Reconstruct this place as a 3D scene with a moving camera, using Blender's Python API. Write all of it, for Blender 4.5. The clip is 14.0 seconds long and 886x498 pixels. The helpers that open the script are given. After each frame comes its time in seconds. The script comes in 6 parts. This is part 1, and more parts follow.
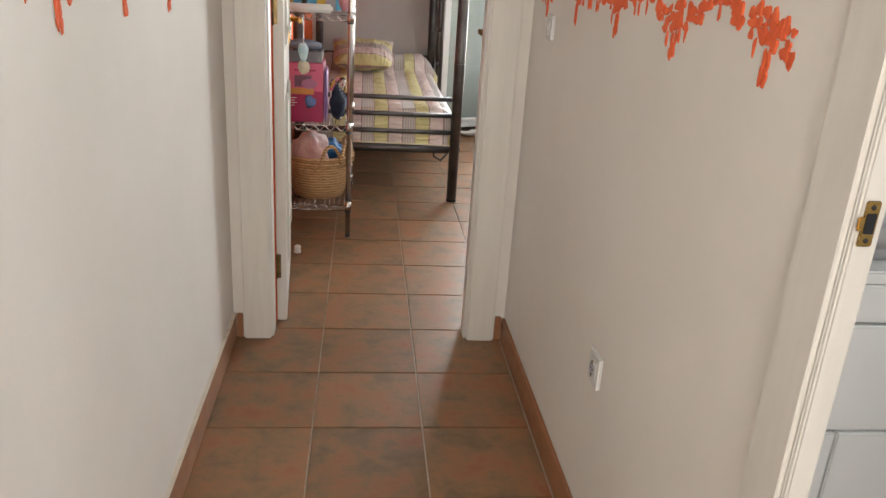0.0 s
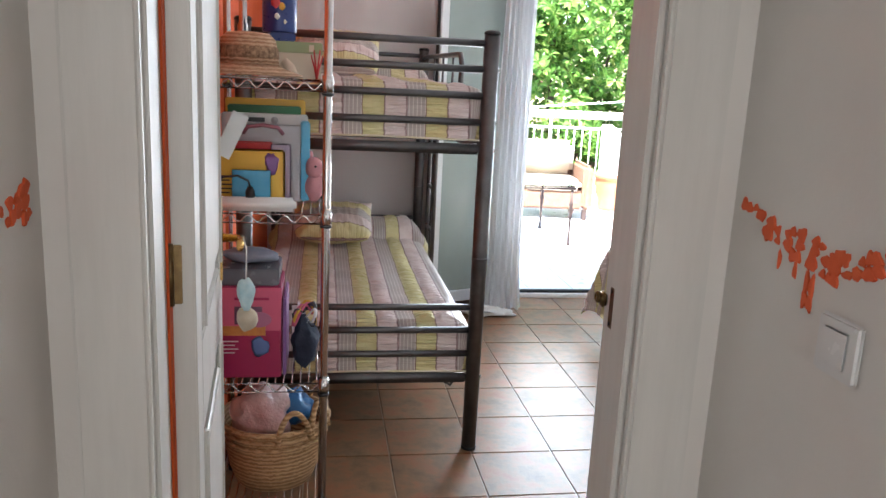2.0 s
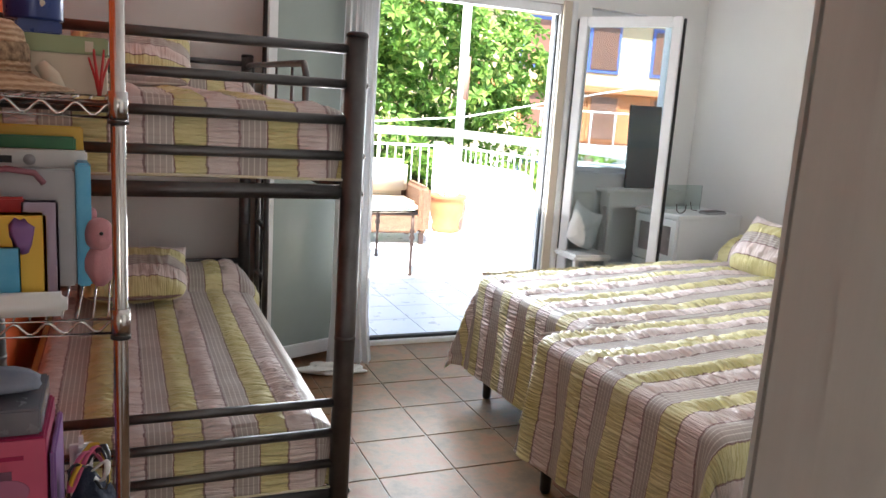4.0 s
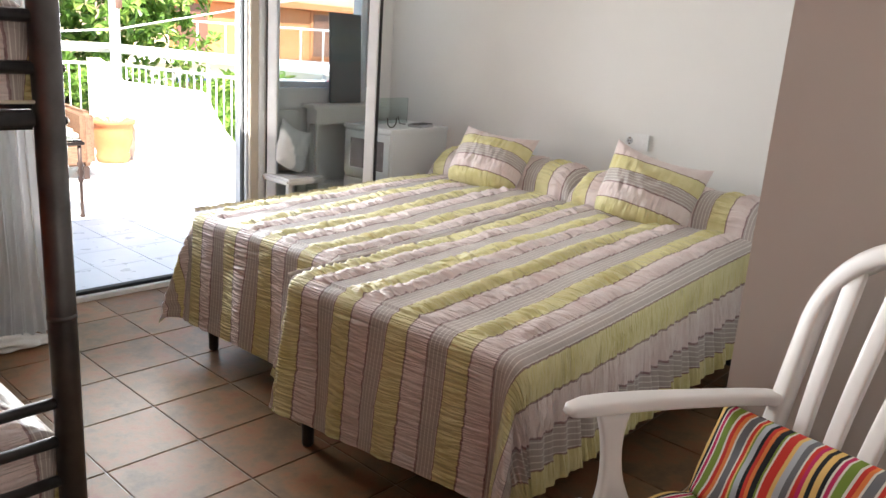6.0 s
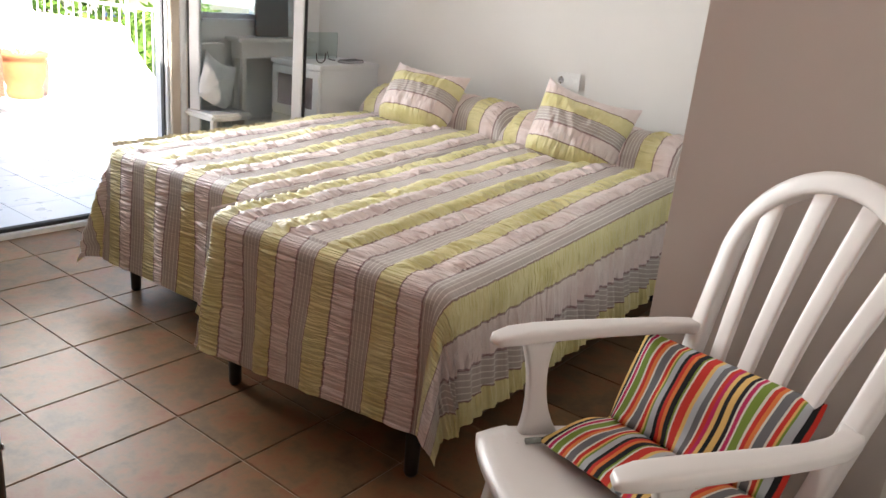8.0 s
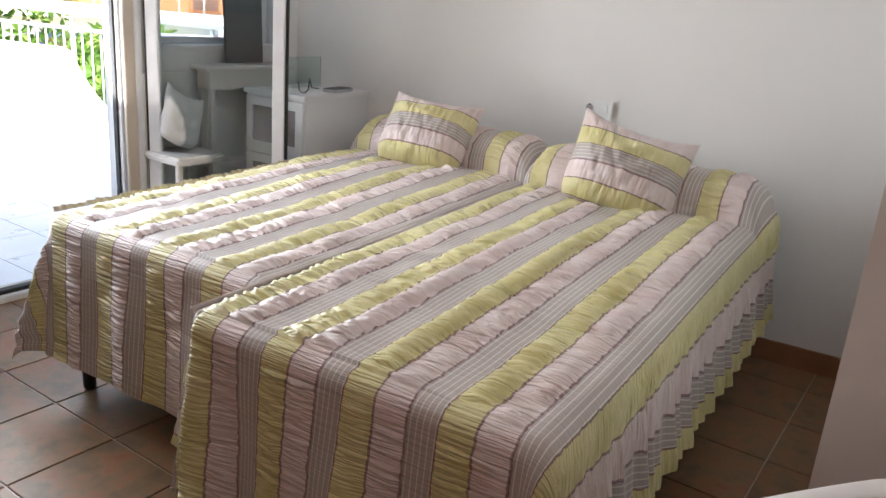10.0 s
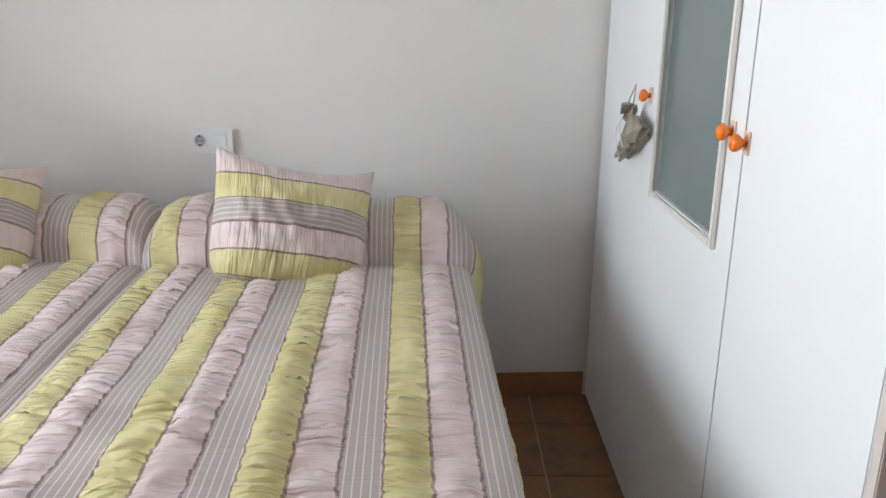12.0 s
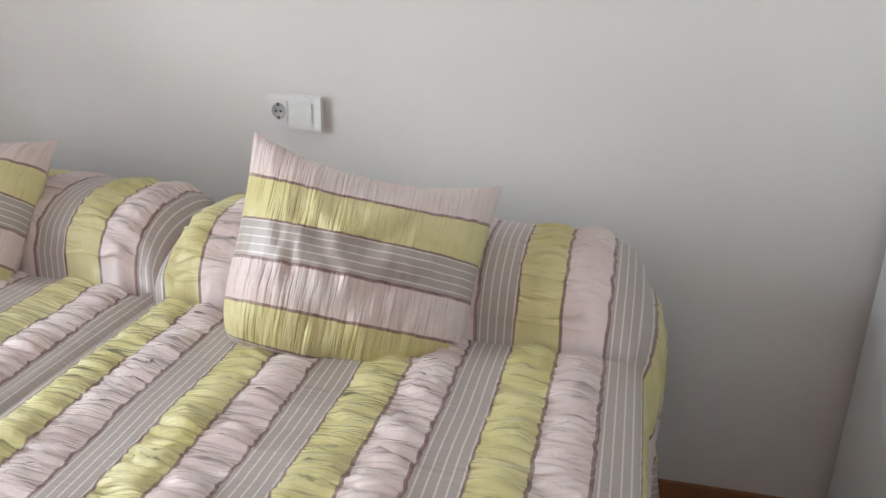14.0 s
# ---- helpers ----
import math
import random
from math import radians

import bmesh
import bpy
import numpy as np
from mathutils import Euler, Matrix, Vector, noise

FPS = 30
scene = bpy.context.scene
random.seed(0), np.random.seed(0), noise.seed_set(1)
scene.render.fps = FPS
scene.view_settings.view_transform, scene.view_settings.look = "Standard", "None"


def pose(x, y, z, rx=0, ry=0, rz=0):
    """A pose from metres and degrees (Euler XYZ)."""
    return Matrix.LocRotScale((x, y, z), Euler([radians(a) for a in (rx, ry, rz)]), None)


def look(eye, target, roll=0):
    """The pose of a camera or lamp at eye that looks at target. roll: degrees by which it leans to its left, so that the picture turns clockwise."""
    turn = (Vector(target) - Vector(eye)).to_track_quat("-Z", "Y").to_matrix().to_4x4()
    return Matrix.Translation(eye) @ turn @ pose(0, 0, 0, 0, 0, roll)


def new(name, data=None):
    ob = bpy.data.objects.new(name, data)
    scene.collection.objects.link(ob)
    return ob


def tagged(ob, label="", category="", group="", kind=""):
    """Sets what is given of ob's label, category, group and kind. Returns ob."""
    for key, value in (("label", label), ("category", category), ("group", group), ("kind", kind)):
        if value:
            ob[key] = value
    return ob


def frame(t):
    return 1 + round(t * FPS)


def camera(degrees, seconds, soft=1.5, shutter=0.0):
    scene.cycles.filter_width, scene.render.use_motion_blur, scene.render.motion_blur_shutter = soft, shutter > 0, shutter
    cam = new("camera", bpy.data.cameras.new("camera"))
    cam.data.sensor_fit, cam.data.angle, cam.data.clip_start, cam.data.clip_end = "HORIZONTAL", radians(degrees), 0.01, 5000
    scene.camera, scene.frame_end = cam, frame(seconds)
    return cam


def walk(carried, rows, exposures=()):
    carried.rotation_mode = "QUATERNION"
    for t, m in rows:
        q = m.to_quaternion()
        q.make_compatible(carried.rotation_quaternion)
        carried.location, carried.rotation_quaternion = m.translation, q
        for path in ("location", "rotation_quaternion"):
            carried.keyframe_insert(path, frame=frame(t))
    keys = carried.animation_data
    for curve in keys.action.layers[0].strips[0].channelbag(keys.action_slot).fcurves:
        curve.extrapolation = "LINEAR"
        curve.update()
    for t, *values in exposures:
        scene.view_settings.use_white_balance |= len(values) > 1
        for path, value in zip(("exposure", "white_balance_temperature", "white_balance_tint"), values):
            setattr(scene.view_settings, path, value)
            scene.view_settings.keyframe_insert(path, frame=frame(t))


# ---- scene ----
cam = camera(59.5, 14.0)
PATH = [
    (0, (0.373, 0.348, 1.355), (0.585, 2.21, 0.657), 3.6),
    (0.5, (0.325, 0.687, 1.405), (0.565, 2.584, 0.817), 2.7),
    (1, (0.329, 1.13, 1.428), (0.589, 3.037, 0.885), 2.3),
    (1.5, (0.296, 1.52, 1.444), (0.532, 3.446, 0.962), 2.3),
    (2, (0.291, 1.882, 1.484), (0.603, 3.811, 1.058), 2.8),
    (2.5, (0.354, 2.215, 1.512), (0.753, 4.135, 1.122), 4.7),
    (2.7, (0.36, 2.328, 1.508), (0.812, 4.24, 1.137), 4.7),
    (4.8, (0.283, 2.899, 1.488), (1.256, 4.598, 1.081), 3.2),
    (5, (0.304, 2.986, 1.467), (1.343, 4.644, 1.05), 3.1),
    (5.5, (0.304, 3.11, 1.448), (1.563, 4.595, 0.99), 4.2),
    (6, (0.285, 3.126, 1.439), (1.719, 4.421, 0.921), 4.0),
    (6.5, (0.284, 3.124, 1.436), (1.8, 4.296, 0.862), 3.2),
    (7, (0.28, 3.115, 1.42), (1.836, 4.206, 0.797), 4.0),
    (7.5, (0.272, 3.103, 1.407), (1.829, 4.167, 0.742), 4.9),
    (8, (0.306, 3.12, 1.399), (1.827, 4.252, 0.762), 5.6),
    (8.2, (0.357, 3.15, 1.391), (1.85, 4.331, 0.776), 5.6),
    (10.3, (0.855, 3.855, 1.39), (2.486, 4.849, 0.795), 3.7),
    (10.5, (0.987, 3.932, 1.39), (2.655, 4.864, 0.8), 3.0),
    (11, (1.163, 4.109, 1.361), (2.97, 4.736, 0.78), 3.2),
    (11.5, (1.307, 4.321, 1.37), (3.215, 4.526, 0.804), 2.3),
    (12, (1.428, 4.407, 1.382), (3.348, 4.406, 0.822), 0.7),
    (12.5, (1.684, 4.363, 1.38), (3.605, 4.218, 0.844), -0.9),
    (13, (1.904, 4.268, 1.376), (3.814, 3.99, 0.85), -0.7),
    (13.5, (2.13, 4.29, 1.369), (4.046, 4.27, 0.795), 1.1),
    (14, (2.385, 4.33, 1.346), (4.182, 4.85, 0.639), 1.3),
]
walk(cam, [(t, look(eye, target, roll)) for t, eye, target, roll in PATH],
     exposures=[(0, 3.4, 6600, 10), (0.5, 3.5, 6150, 10), (1.0, 3.42, 6050, 10), (1.5, 3.2, 5950, 10), (2.5, 2.93, 5900, 9), (5, 2.32, 6750, 12), (6.5, 2.32, 6850, 13), (7.5, 2.52, 7100, 14),
                (8.2, 2.4, 6800, 13), (10.5, 2.22, 6450, 13), (11.5, 2.22, 6250, 11), (12.5, 2.16, 6300, 11), (13.4, 2.13, 6600, 12), (14, 2.3, 6400, 11)])

# ---- sky, sun and large lights ----
world = bpy.data.worlds.new("sky")
scene.world = world
world.use_nodes = True
wn = world.node_tree
sky = wn.nodes.new("ShaderNodeTexSky")
sky.sky_type = 'NISHITA'
sky.sun_disc = False
sky.sun_elevation, sky.sun_rotation = radians(56), radians(205)
wn.links.new(sky.outputs[0], wn.nodes["Background"].inputs[0])
wn.nodes["Background"].inputs[1].default_value = 0.10


def lamp(name, kind, energy, m, colour=(1, 1, 1), size=(1, 1)):
    data = bpy.data.lights.new(name, kind)
    data.energy, data.color = energy, colour
    if kind == 'AREA':
        data.shape, data.size, data.size_y = 'RECTANGLE', size[0], size[1]
    ob = new(name, data)
    ob.matrix_world = m
    return ob


sun = lamp("sun", 'SUN', 4.4, look((-3, -6, 10.5), (0, 0, 0)), (1.0, 0.95, 0.87))
sun.data.angle = radians(0.53)
# area lamps in the balcony door stand in for skylight and upward terrace bounce
sky_light = lamp("balcony_daylight", 'AREA', 7.5, look((2.28, 7.22, 1.45), (2.2, 3.0, 1.15)), (0.90, 0.96, 1.0), (1.15, 1.2))
sky_light.data.spread = radians(112)
lamp("terrace_bounce", 'AREA', 7.2, look((2.28, 7.21, 0.75), (1.45, 5.7, 3.3)), (1.0, 0.98, 0.95), (1.15, 1.2))
# unseen fill lamps added inside the walled-in corridor end and side room
lamp("corridor_fill", 'AREA', 3.4, look((0.4, -1.12, 1.5), (0.4, 3.0, 1.1)), (1.0, 0.95, 0.88), (0.9, 1.7))
lamp("side_room_fill", 'AREA', 2.2, look((3.02, 0.6, 1.5), (0.0, 1.0, 1.0)), (0.90, 0.96, 1.0), (1.0, 1.2))

# ---- materials ----


def mat(name, rough=0.6, metal=0.0, base=(0.5, 0.5, 0.5), **kw):
    m = bpy.data.materials.new(name)
    m.use_nodes = True
    b = m.node_tree.nodes["Principled BSDF"]
    b.inputs["Base Color"].default_value = (*base, 1)
    b.inputs["Roughness"].default_value = rough
    b.inputs["Metallic"].default_value = metal
    return m, m.node_tree, b


def math_node(nt, op, a, b=None, c=None, clamp=False):
    n = nt.nodes.new("ShaderNodeMath")
    n.operation, n.use_clamp = op, clamp
    for i, v in enumerate((a, b, c)):
        if v is None:
            continue
        if isinstance(v, (int, float)):
            n.inputs[i].default_value = v
        else:
            nt.links.new(v, n.inputs[i])
    return n.outputs[0]


def noise_node(nt, coord, scale, detail=4, rough=0.55, stretch=None):
    if stretch:
        mp = nt.nodes.new("ShaderNodeMapping")
        mp.inputs["Scale"].default_value = stretch
        nt.links.new(coord, mp.inputs[0])
        coord = mp.outputs[0]
    n = nt.nodes.new("ShaderNodeTexNoise")
    n.inputs["Scale"].default_value, n.inputs["Detail"].default_value = scale, detail
    n.inputs["Roughness"].default_value = rough
    nt.links.new(coord, n.inputs["Vector"])
    return n.outputs["Fac"]


def ramp(nt, fac, stops):
    n = nt.nodes.new("ShaderNodeValToRGB")
    el = n.color_ramp.elements
    while len(el) < len(stops):
        el.new(0.5)
    for e, (p, c) in zip(el, stops):
        e.position, e.color = p, (*c, 1)
    nt.links.new(fac, n.inputs[0])
    return n.outputs[0]


def mix(nt, fac, a, b, blend='MIX'):
    n = nt.nodes.new("ShaderNodeMix")
    n.data_type, n.blend_type = 'RGBA', blend
    for i, v in ((0, fac), (6, a), (7, b)):
        if isinstance(v, (int, float)):
            n.inputs[i].default_value = v
        elif isinstance(v, tuple):
            n.inputs[i].default_value = (*v, 1)
        else:
            nt.links.new(v, n.inputs[i])
    return n.outputs[2]


def bump(nt, b, height, strength=0.3, dist=0.01):
    n = nt.nodes.new("ShaderNodeBump")
    n.inputs["Strength"].default_value, n.inputs["Distance"].default_value = strength, dist
    nt.links.new(height, n.inputs["Height"])
    nt.links.new(n.outputs[0], b.inputs["Normal"])


def coords(nt, what="Object"):
    return nt.nodes.new("ShaderNodeTexCoord").outputs[what]


def plain(name, c1, c2, rough=0.5, metal=0.0, scale=8, bump_scale=0, strength=0.15, dist=0.003, stretch=None):
    """A surface that wanders between two close colours, with fine relief."""
    m, nt, b = mat(name, rough, metal, c1)
    co = coords(nt)
    big = noise_node(nt, co, scale, 5, 0.6, stretch)
    nt.links.new(ramp(nt, big, [(0.3, c1), (0.7, c2)]), b.inputs["Base Color"])
    r = noise_node(nt, co, scale * 3.1, 3)
    nt.links.new(math_node(nt, 'MULTIPLY_ADD', r, 0.2, rough - 0.1), b.inputs["Roughness"])
    if bump_scale:
        bump(nt, b, noise_node(nt, co, bump_scale, 4, 0.6, stretch), strength, dist)
    return m


WALL = plain("white_plaster", (0.80, 0.77, 0.73), (0.72, 0.69, 0.65), 0.75, 0, 1.3, 90, 0.25, 0.002)
ROOMWALL = plain("room_plaster", (0.80, 0.785, 0.765), (0.75, 0.735, 0.715), 0.8, 0, 1.1, 110, 0.12, 0.002)
ORANGE_WALL = plain("orange_plaster", (0.80, 0.13, 0.02), (0.74, 0.11, 0.018), 0.75, 0, 2, 90, 0.15, 0.002)
CEIL = plain("ceiling_paint", (0.82, 0.81, 0.79), (0.78, 0.77, 0.75), 0.85, 0, 1.0)
PAINT = plain("orange_wall_paint", (0.80, 0.15, 0.05), (0.72, 0.11, 0.035), 0.85, 0, 30, 120, 0.3, 0.003)
WHITE_WOOD = plain("white_lacquered_wood", (0.74, 0.72, 0.68), (0.66, 0.64, 0.60), 0.38, 0, 5, 70, 0.12, 0.002, (6, 6, 0.6))
WHITE_CAB = plain("white_laminate", (0.78, 0.79, 0.79), (0.75, 0.76, 0.765), 0.42, 0, 2, 200, 0.05, 0.001)
# taupe tone carries the shade on the wardrobe's end panel
WARD_SIDE = plain("shade_toned_laminate", (0.61, 0.54, 0.50), (0.57, 0.505, 0.465), 0.55, 0, 1.5, 150, 0.08, 0.001)
PLASTIC_W = plain("white_plastic", (0.80, 0.79, 0.77), (0.76, 0.75, 0.73), 0.3, 0, 6)
CHAIR_W = plain("white_resin", (0.80, 0.76, 0.74), (0.75, 0.71, 0.69), 0.32, 0, 5, 60, 0.05, 0.001)
SOCKET_W = plain("white_switch_plastic", (0.82, 0.82, 0.81), (0.79, 0.79, 0.78), 0.25, 0, 9)
DARK = plain("black_plastic", (0.012, 0.012, 0.014), (0.02, 0.02, 0.022), 0.4, 0, 9)
GUNMETAL = plain("bunk_steel", (0.13, 0.125, 0.125), (0.085, 0.08, 0.08), 0.38, 0.75, 14, 120, 0.06, 0.001)
CHROME = plain("chrome_wire", (0.62, 0.60, 0.58), (0.48, 0.46, 0.45), 0.2, 1.0, 20)
BRASS = plain("tarnished_brass", (0.24, 0.165, 0.075), (0.11, 0.075, 0.04), 0.35, 1.0, 60, 150, 0.2, 0.001)
GOLD = plain("polished_brass", (0.75, 0.50, 0.18), (0.62, 0.40, 0.13), 0.22, 1.0, 30)
ALU = plain("white_aluminium", (0.76, 0.77, 0.78), (0.68, 0.69, 0.70), 0.35, 0.1, 12)
GASKET = plain("black_rubber", (0.012, 0.012, 0.013), (0.02, 0.02, 0.02), 0.6, 0, 20)
BASEB = plain("terracotta_skirting", (0.36, 0.17, 0.085), (0.26, 0.12, 0.06), 0.4, 0, 9, 60, 0.15, 0.002)
GROUT = plain("pale_grout", (0.50, 0.42, 0.34), (0.40, 0.33, 0.26), 0.25, 0, 30, 200, 0.3, 0.002)
ORANGE_P = plain("orange_knob_plastic", (0.85, 0.20, 0.01), (0.80, 0.17, 0.01), 0.28, 0, 20)
LINEN = plain("beige_linen", (0.38, 0.33, 0.27), (0.30, 0.26, 0.21), 0.9, 0, 60, 400, 0.5, 0.002)
TOWEL = plain("white_cotton", (0.76, 0.76, 0.75), (0.70, 0.70, 0.69), 0.95, 0, 12, 300, 0.4, 0.002)
TERRACOTTA = plain("terracotta_pot_clay", (0.55, 0.20, 0.08), (0.46, 0.16, 0.06), 0.7, 0, 8, 60, 0.2, 0.003)
IRON = plain("dark_iron", (0.06, 0.04, 0.035), (0.09, 0.06, 0.05), 0.5, 0.6, 20)
TERRACE = plain("pale_terrace_tile", (0.74, 0.75, 0.76), (0.68, 0.69, 0.71), 0.3, 0, 3, 80, 0.1, 0.002)
TERR_W = plain("white_masonry", (0.80, 0.79, 0.76), (0.74, 0.73, 0.70), 0.8, 0, 3, 40, 0.2, 0.003)
RAIL_W = plain("white_painted_iron", (0.78, 0.78, 0.76), (0.72, 0.72, 0.70), 0.4, 0, 6)
PINKC = plain("pink_card", (0.62, 0.12, 0.22), (0.52, 0.09, 0.18), 0.4, 0, 5)
MAGENTA = plain("magenta_card", (0.36, 0.012, 0.09), (0.29, 0.01, 0.07), 0.4, 0, 5)
YELLOW = plain("yellow_card", (0.72, 0.46, 0.05), (0.66, 0.41, 0.04), 0.45, 0, 5)
CYAN = plain("cyan_card", (0.06, 0.35, 0.60), (0.12, 0.45, 0.66), 0.4, 0, 22)
GREEN = plain("green_card", (0.03, 0.16, 0.06), (0.04, 0.20, 0.08), 0.45, 0, 6)
SAGE = plain("sage_card", (0.30, 0.36, 0.19), (0.26, 0.32, 0.16), 0.5, 0, 9)
CREAM = plain("cream_card", (0.62, 0.54, 0.42), (0.57, 0.49, 0.38), 0.55, 0, 6)
RED = plain("red_card", (0.50, 0.03, 0.03), (0.44, 0.025, 0.025), 0.45, 0, 6)
GREYP = plain("pale_grey_plastic", (0.46, 0.46, 0.48), (0.41, 0.41, 0.43), 0.4, 0, 6)
BLUE = plain("navy_tin", (0.015, 0.03, 0.14), (0.02, 0.045, 0.20), 0.3, 0.1, 18)
NAVYCLOTH = plain("navy_cloth", (0.015, 0.022, 0.045), (0.03, 0.04, 0.07), 0.9, 0, 14, 90, 0.6, 0.01)
PINKSOFT = plain("pink_plush", (0.60, 0.30, 0.32), (0.54, 0.25, 0.28), 0.95, 0, 30, 300, 0.5, 0.003)
LILACP = plain("lilac_plastic", (0.26, 0.13, 0.34), (0.22, 0.10, 0.30), 0.4, 0, 10)
BLUESOFT = plain("pale_blue_toy", (0.35, 0.55, 0.62), (0.55, 0.66, 0.68), 0.8, 0, 40)
BAGW = plain("crumpled_white_plastic", (0.70, 0.62, 0.60), (0.62, 0.30, 0.28), 0.35, 0, 5, 18, 0.8, 0.02)
BAGB = plain("blue_plastic", (0.03, 0.17, 0.42), (0.02, 0.12, 0.32), 0.35, 0, 8, 25, 0.6, 0.01)
FROST = plain("frosted_panel", (0.30, 0.26, 0.26), (0.25, 0.22, 0.22), 0.25, 0, 8)
SMOKED = plain("grey_green_cabinet_glass", (0.16, 0.20, 0.19), (0.14, 0.175, 0.17), 0.12, 0, 2)
BLIND = plain("pale_green_obscured_glass", (0.33, 0.38, 0.36), (0.28, 0.33, 0.31), 0.16, 0, 1.5)
MATTRESS = plain("dark_bed_base", (0.03, 0.022, 0.02), (0.05, 0.04, 0.035), 0.7, 0, 10)
BARK = plain("bark", (0.16, 0.11, 0.08), (0.10, 0.07, 0.05), 0.9, 0, 12, 30, 0.6, 0.02)
FACADE = plain("cream_render", (0.62, 0.50, 0.34), (0.56, 0.45, 0.30), 0.85, 0, 0.6, 30, 0.2, 0.01)
FACADE2 = plain("terracotta_render", (0.52, 0.22, 0.10), (0.46, 0.19, 0.08), 0.85, 0, 0.6, 30, 0.2, 0.01)
BLUEFRAME = plain("blue_window_paint", (0.10, 0.17, 0.50), (0.08, 0.14, 0.42), 0.5, 0, 3)
DARKGLASS = plain("shuttered_pane", (0.20, 0.10, 0.07), (0.15, 0.08, 0.06), 0.4, 0, 2)
GROUND = plain("dry_ground", (0.30, 0.25, 0.18), (0.20, 0.19, 0.11), 0.95, 0, 0.3, 4, 0.4, 0.05)
REDCLOTH = plain("red_cloth", (0.60, 0.02, 0.03), (0.52, 0.02, 0.03), 0.9, 0, 8)


def tile_material():
    m, nt, b = mat("rustic_floor_tile", 0.3)
    co = coords(nt)
    rnd = nt.nodes.new("ShaderNodeObjectInfo").outputs["Random"]
    off = nt.nodes.new("ShaderNodeVectorMath")
    off.operation = 'ADD'
    cmb = nt.nodes.new("ShaderNodeCombineXYZ")
    nt.links.new(math_node(nt, 'MULTIPLY', rnd, 37.0), cmb.inputs[0])
    nt.links.new(math_node(nt, 'MULTIPLY', rnd, 91.0), cmb.inputs[1])
    nt.links.new(co, off.inputs[0])
    nt.links.new(cmb.outputs[0], off.inputs[1])
    v = off.outputs[0]
    base = ramp(nt, noise_node(nt, v, 7.5, 6, 0.66), [(0.30, (0.150, 0.096, 0.056)), (0.45, (0.210, 0.130, 0.072)), (0.57, (0.275, 0.156, 0.080)), (0.72, (0.220, 0.148, 0.088))])
    red = ramp(nt, noise_node(nt, v, 7.5, 6, 0.66), [(0.48, (0, 0, 0)), (0.66, (1, 1, 1))])
    c = mix(nt, math_node(nt, 'MULTIPLY', red, 0.5), base, (0.30, 0.075, 0.035))
    dark = ramp(nt, noise_node(nt, v, 6, 3, 0.55), [(0.28, (1, 1, 1)), (0.44, (0, 0, 0))])
    c = mix(nt, math_node(nt, 'MULTIPLY', dark, 0.15), c, (0.13, 0.09, 0.06))
    tint = math_node(nt, 'MULTIPLY_ADD', rnd, 0.24, 0.88)
    c = mix(nt, 1.0, c, tint, 'MULTIPLY')
    nt.links.new(c, b.inputs["Base Color"])
    fine = noise_node(nt, v, 26, 6, 0.65, (1, 0.7, 1))
    nt.links.new(math_node(nt, 'MULTIPLY_ADD', fine, 0.24, 0.28), b.inputs["Roughness"])
    b.inputs["Specular IOR Level"].default_value = 0.24
    bump(nt, b, fine, 0.22, 0.004)
    return m


TILE = tile_material()


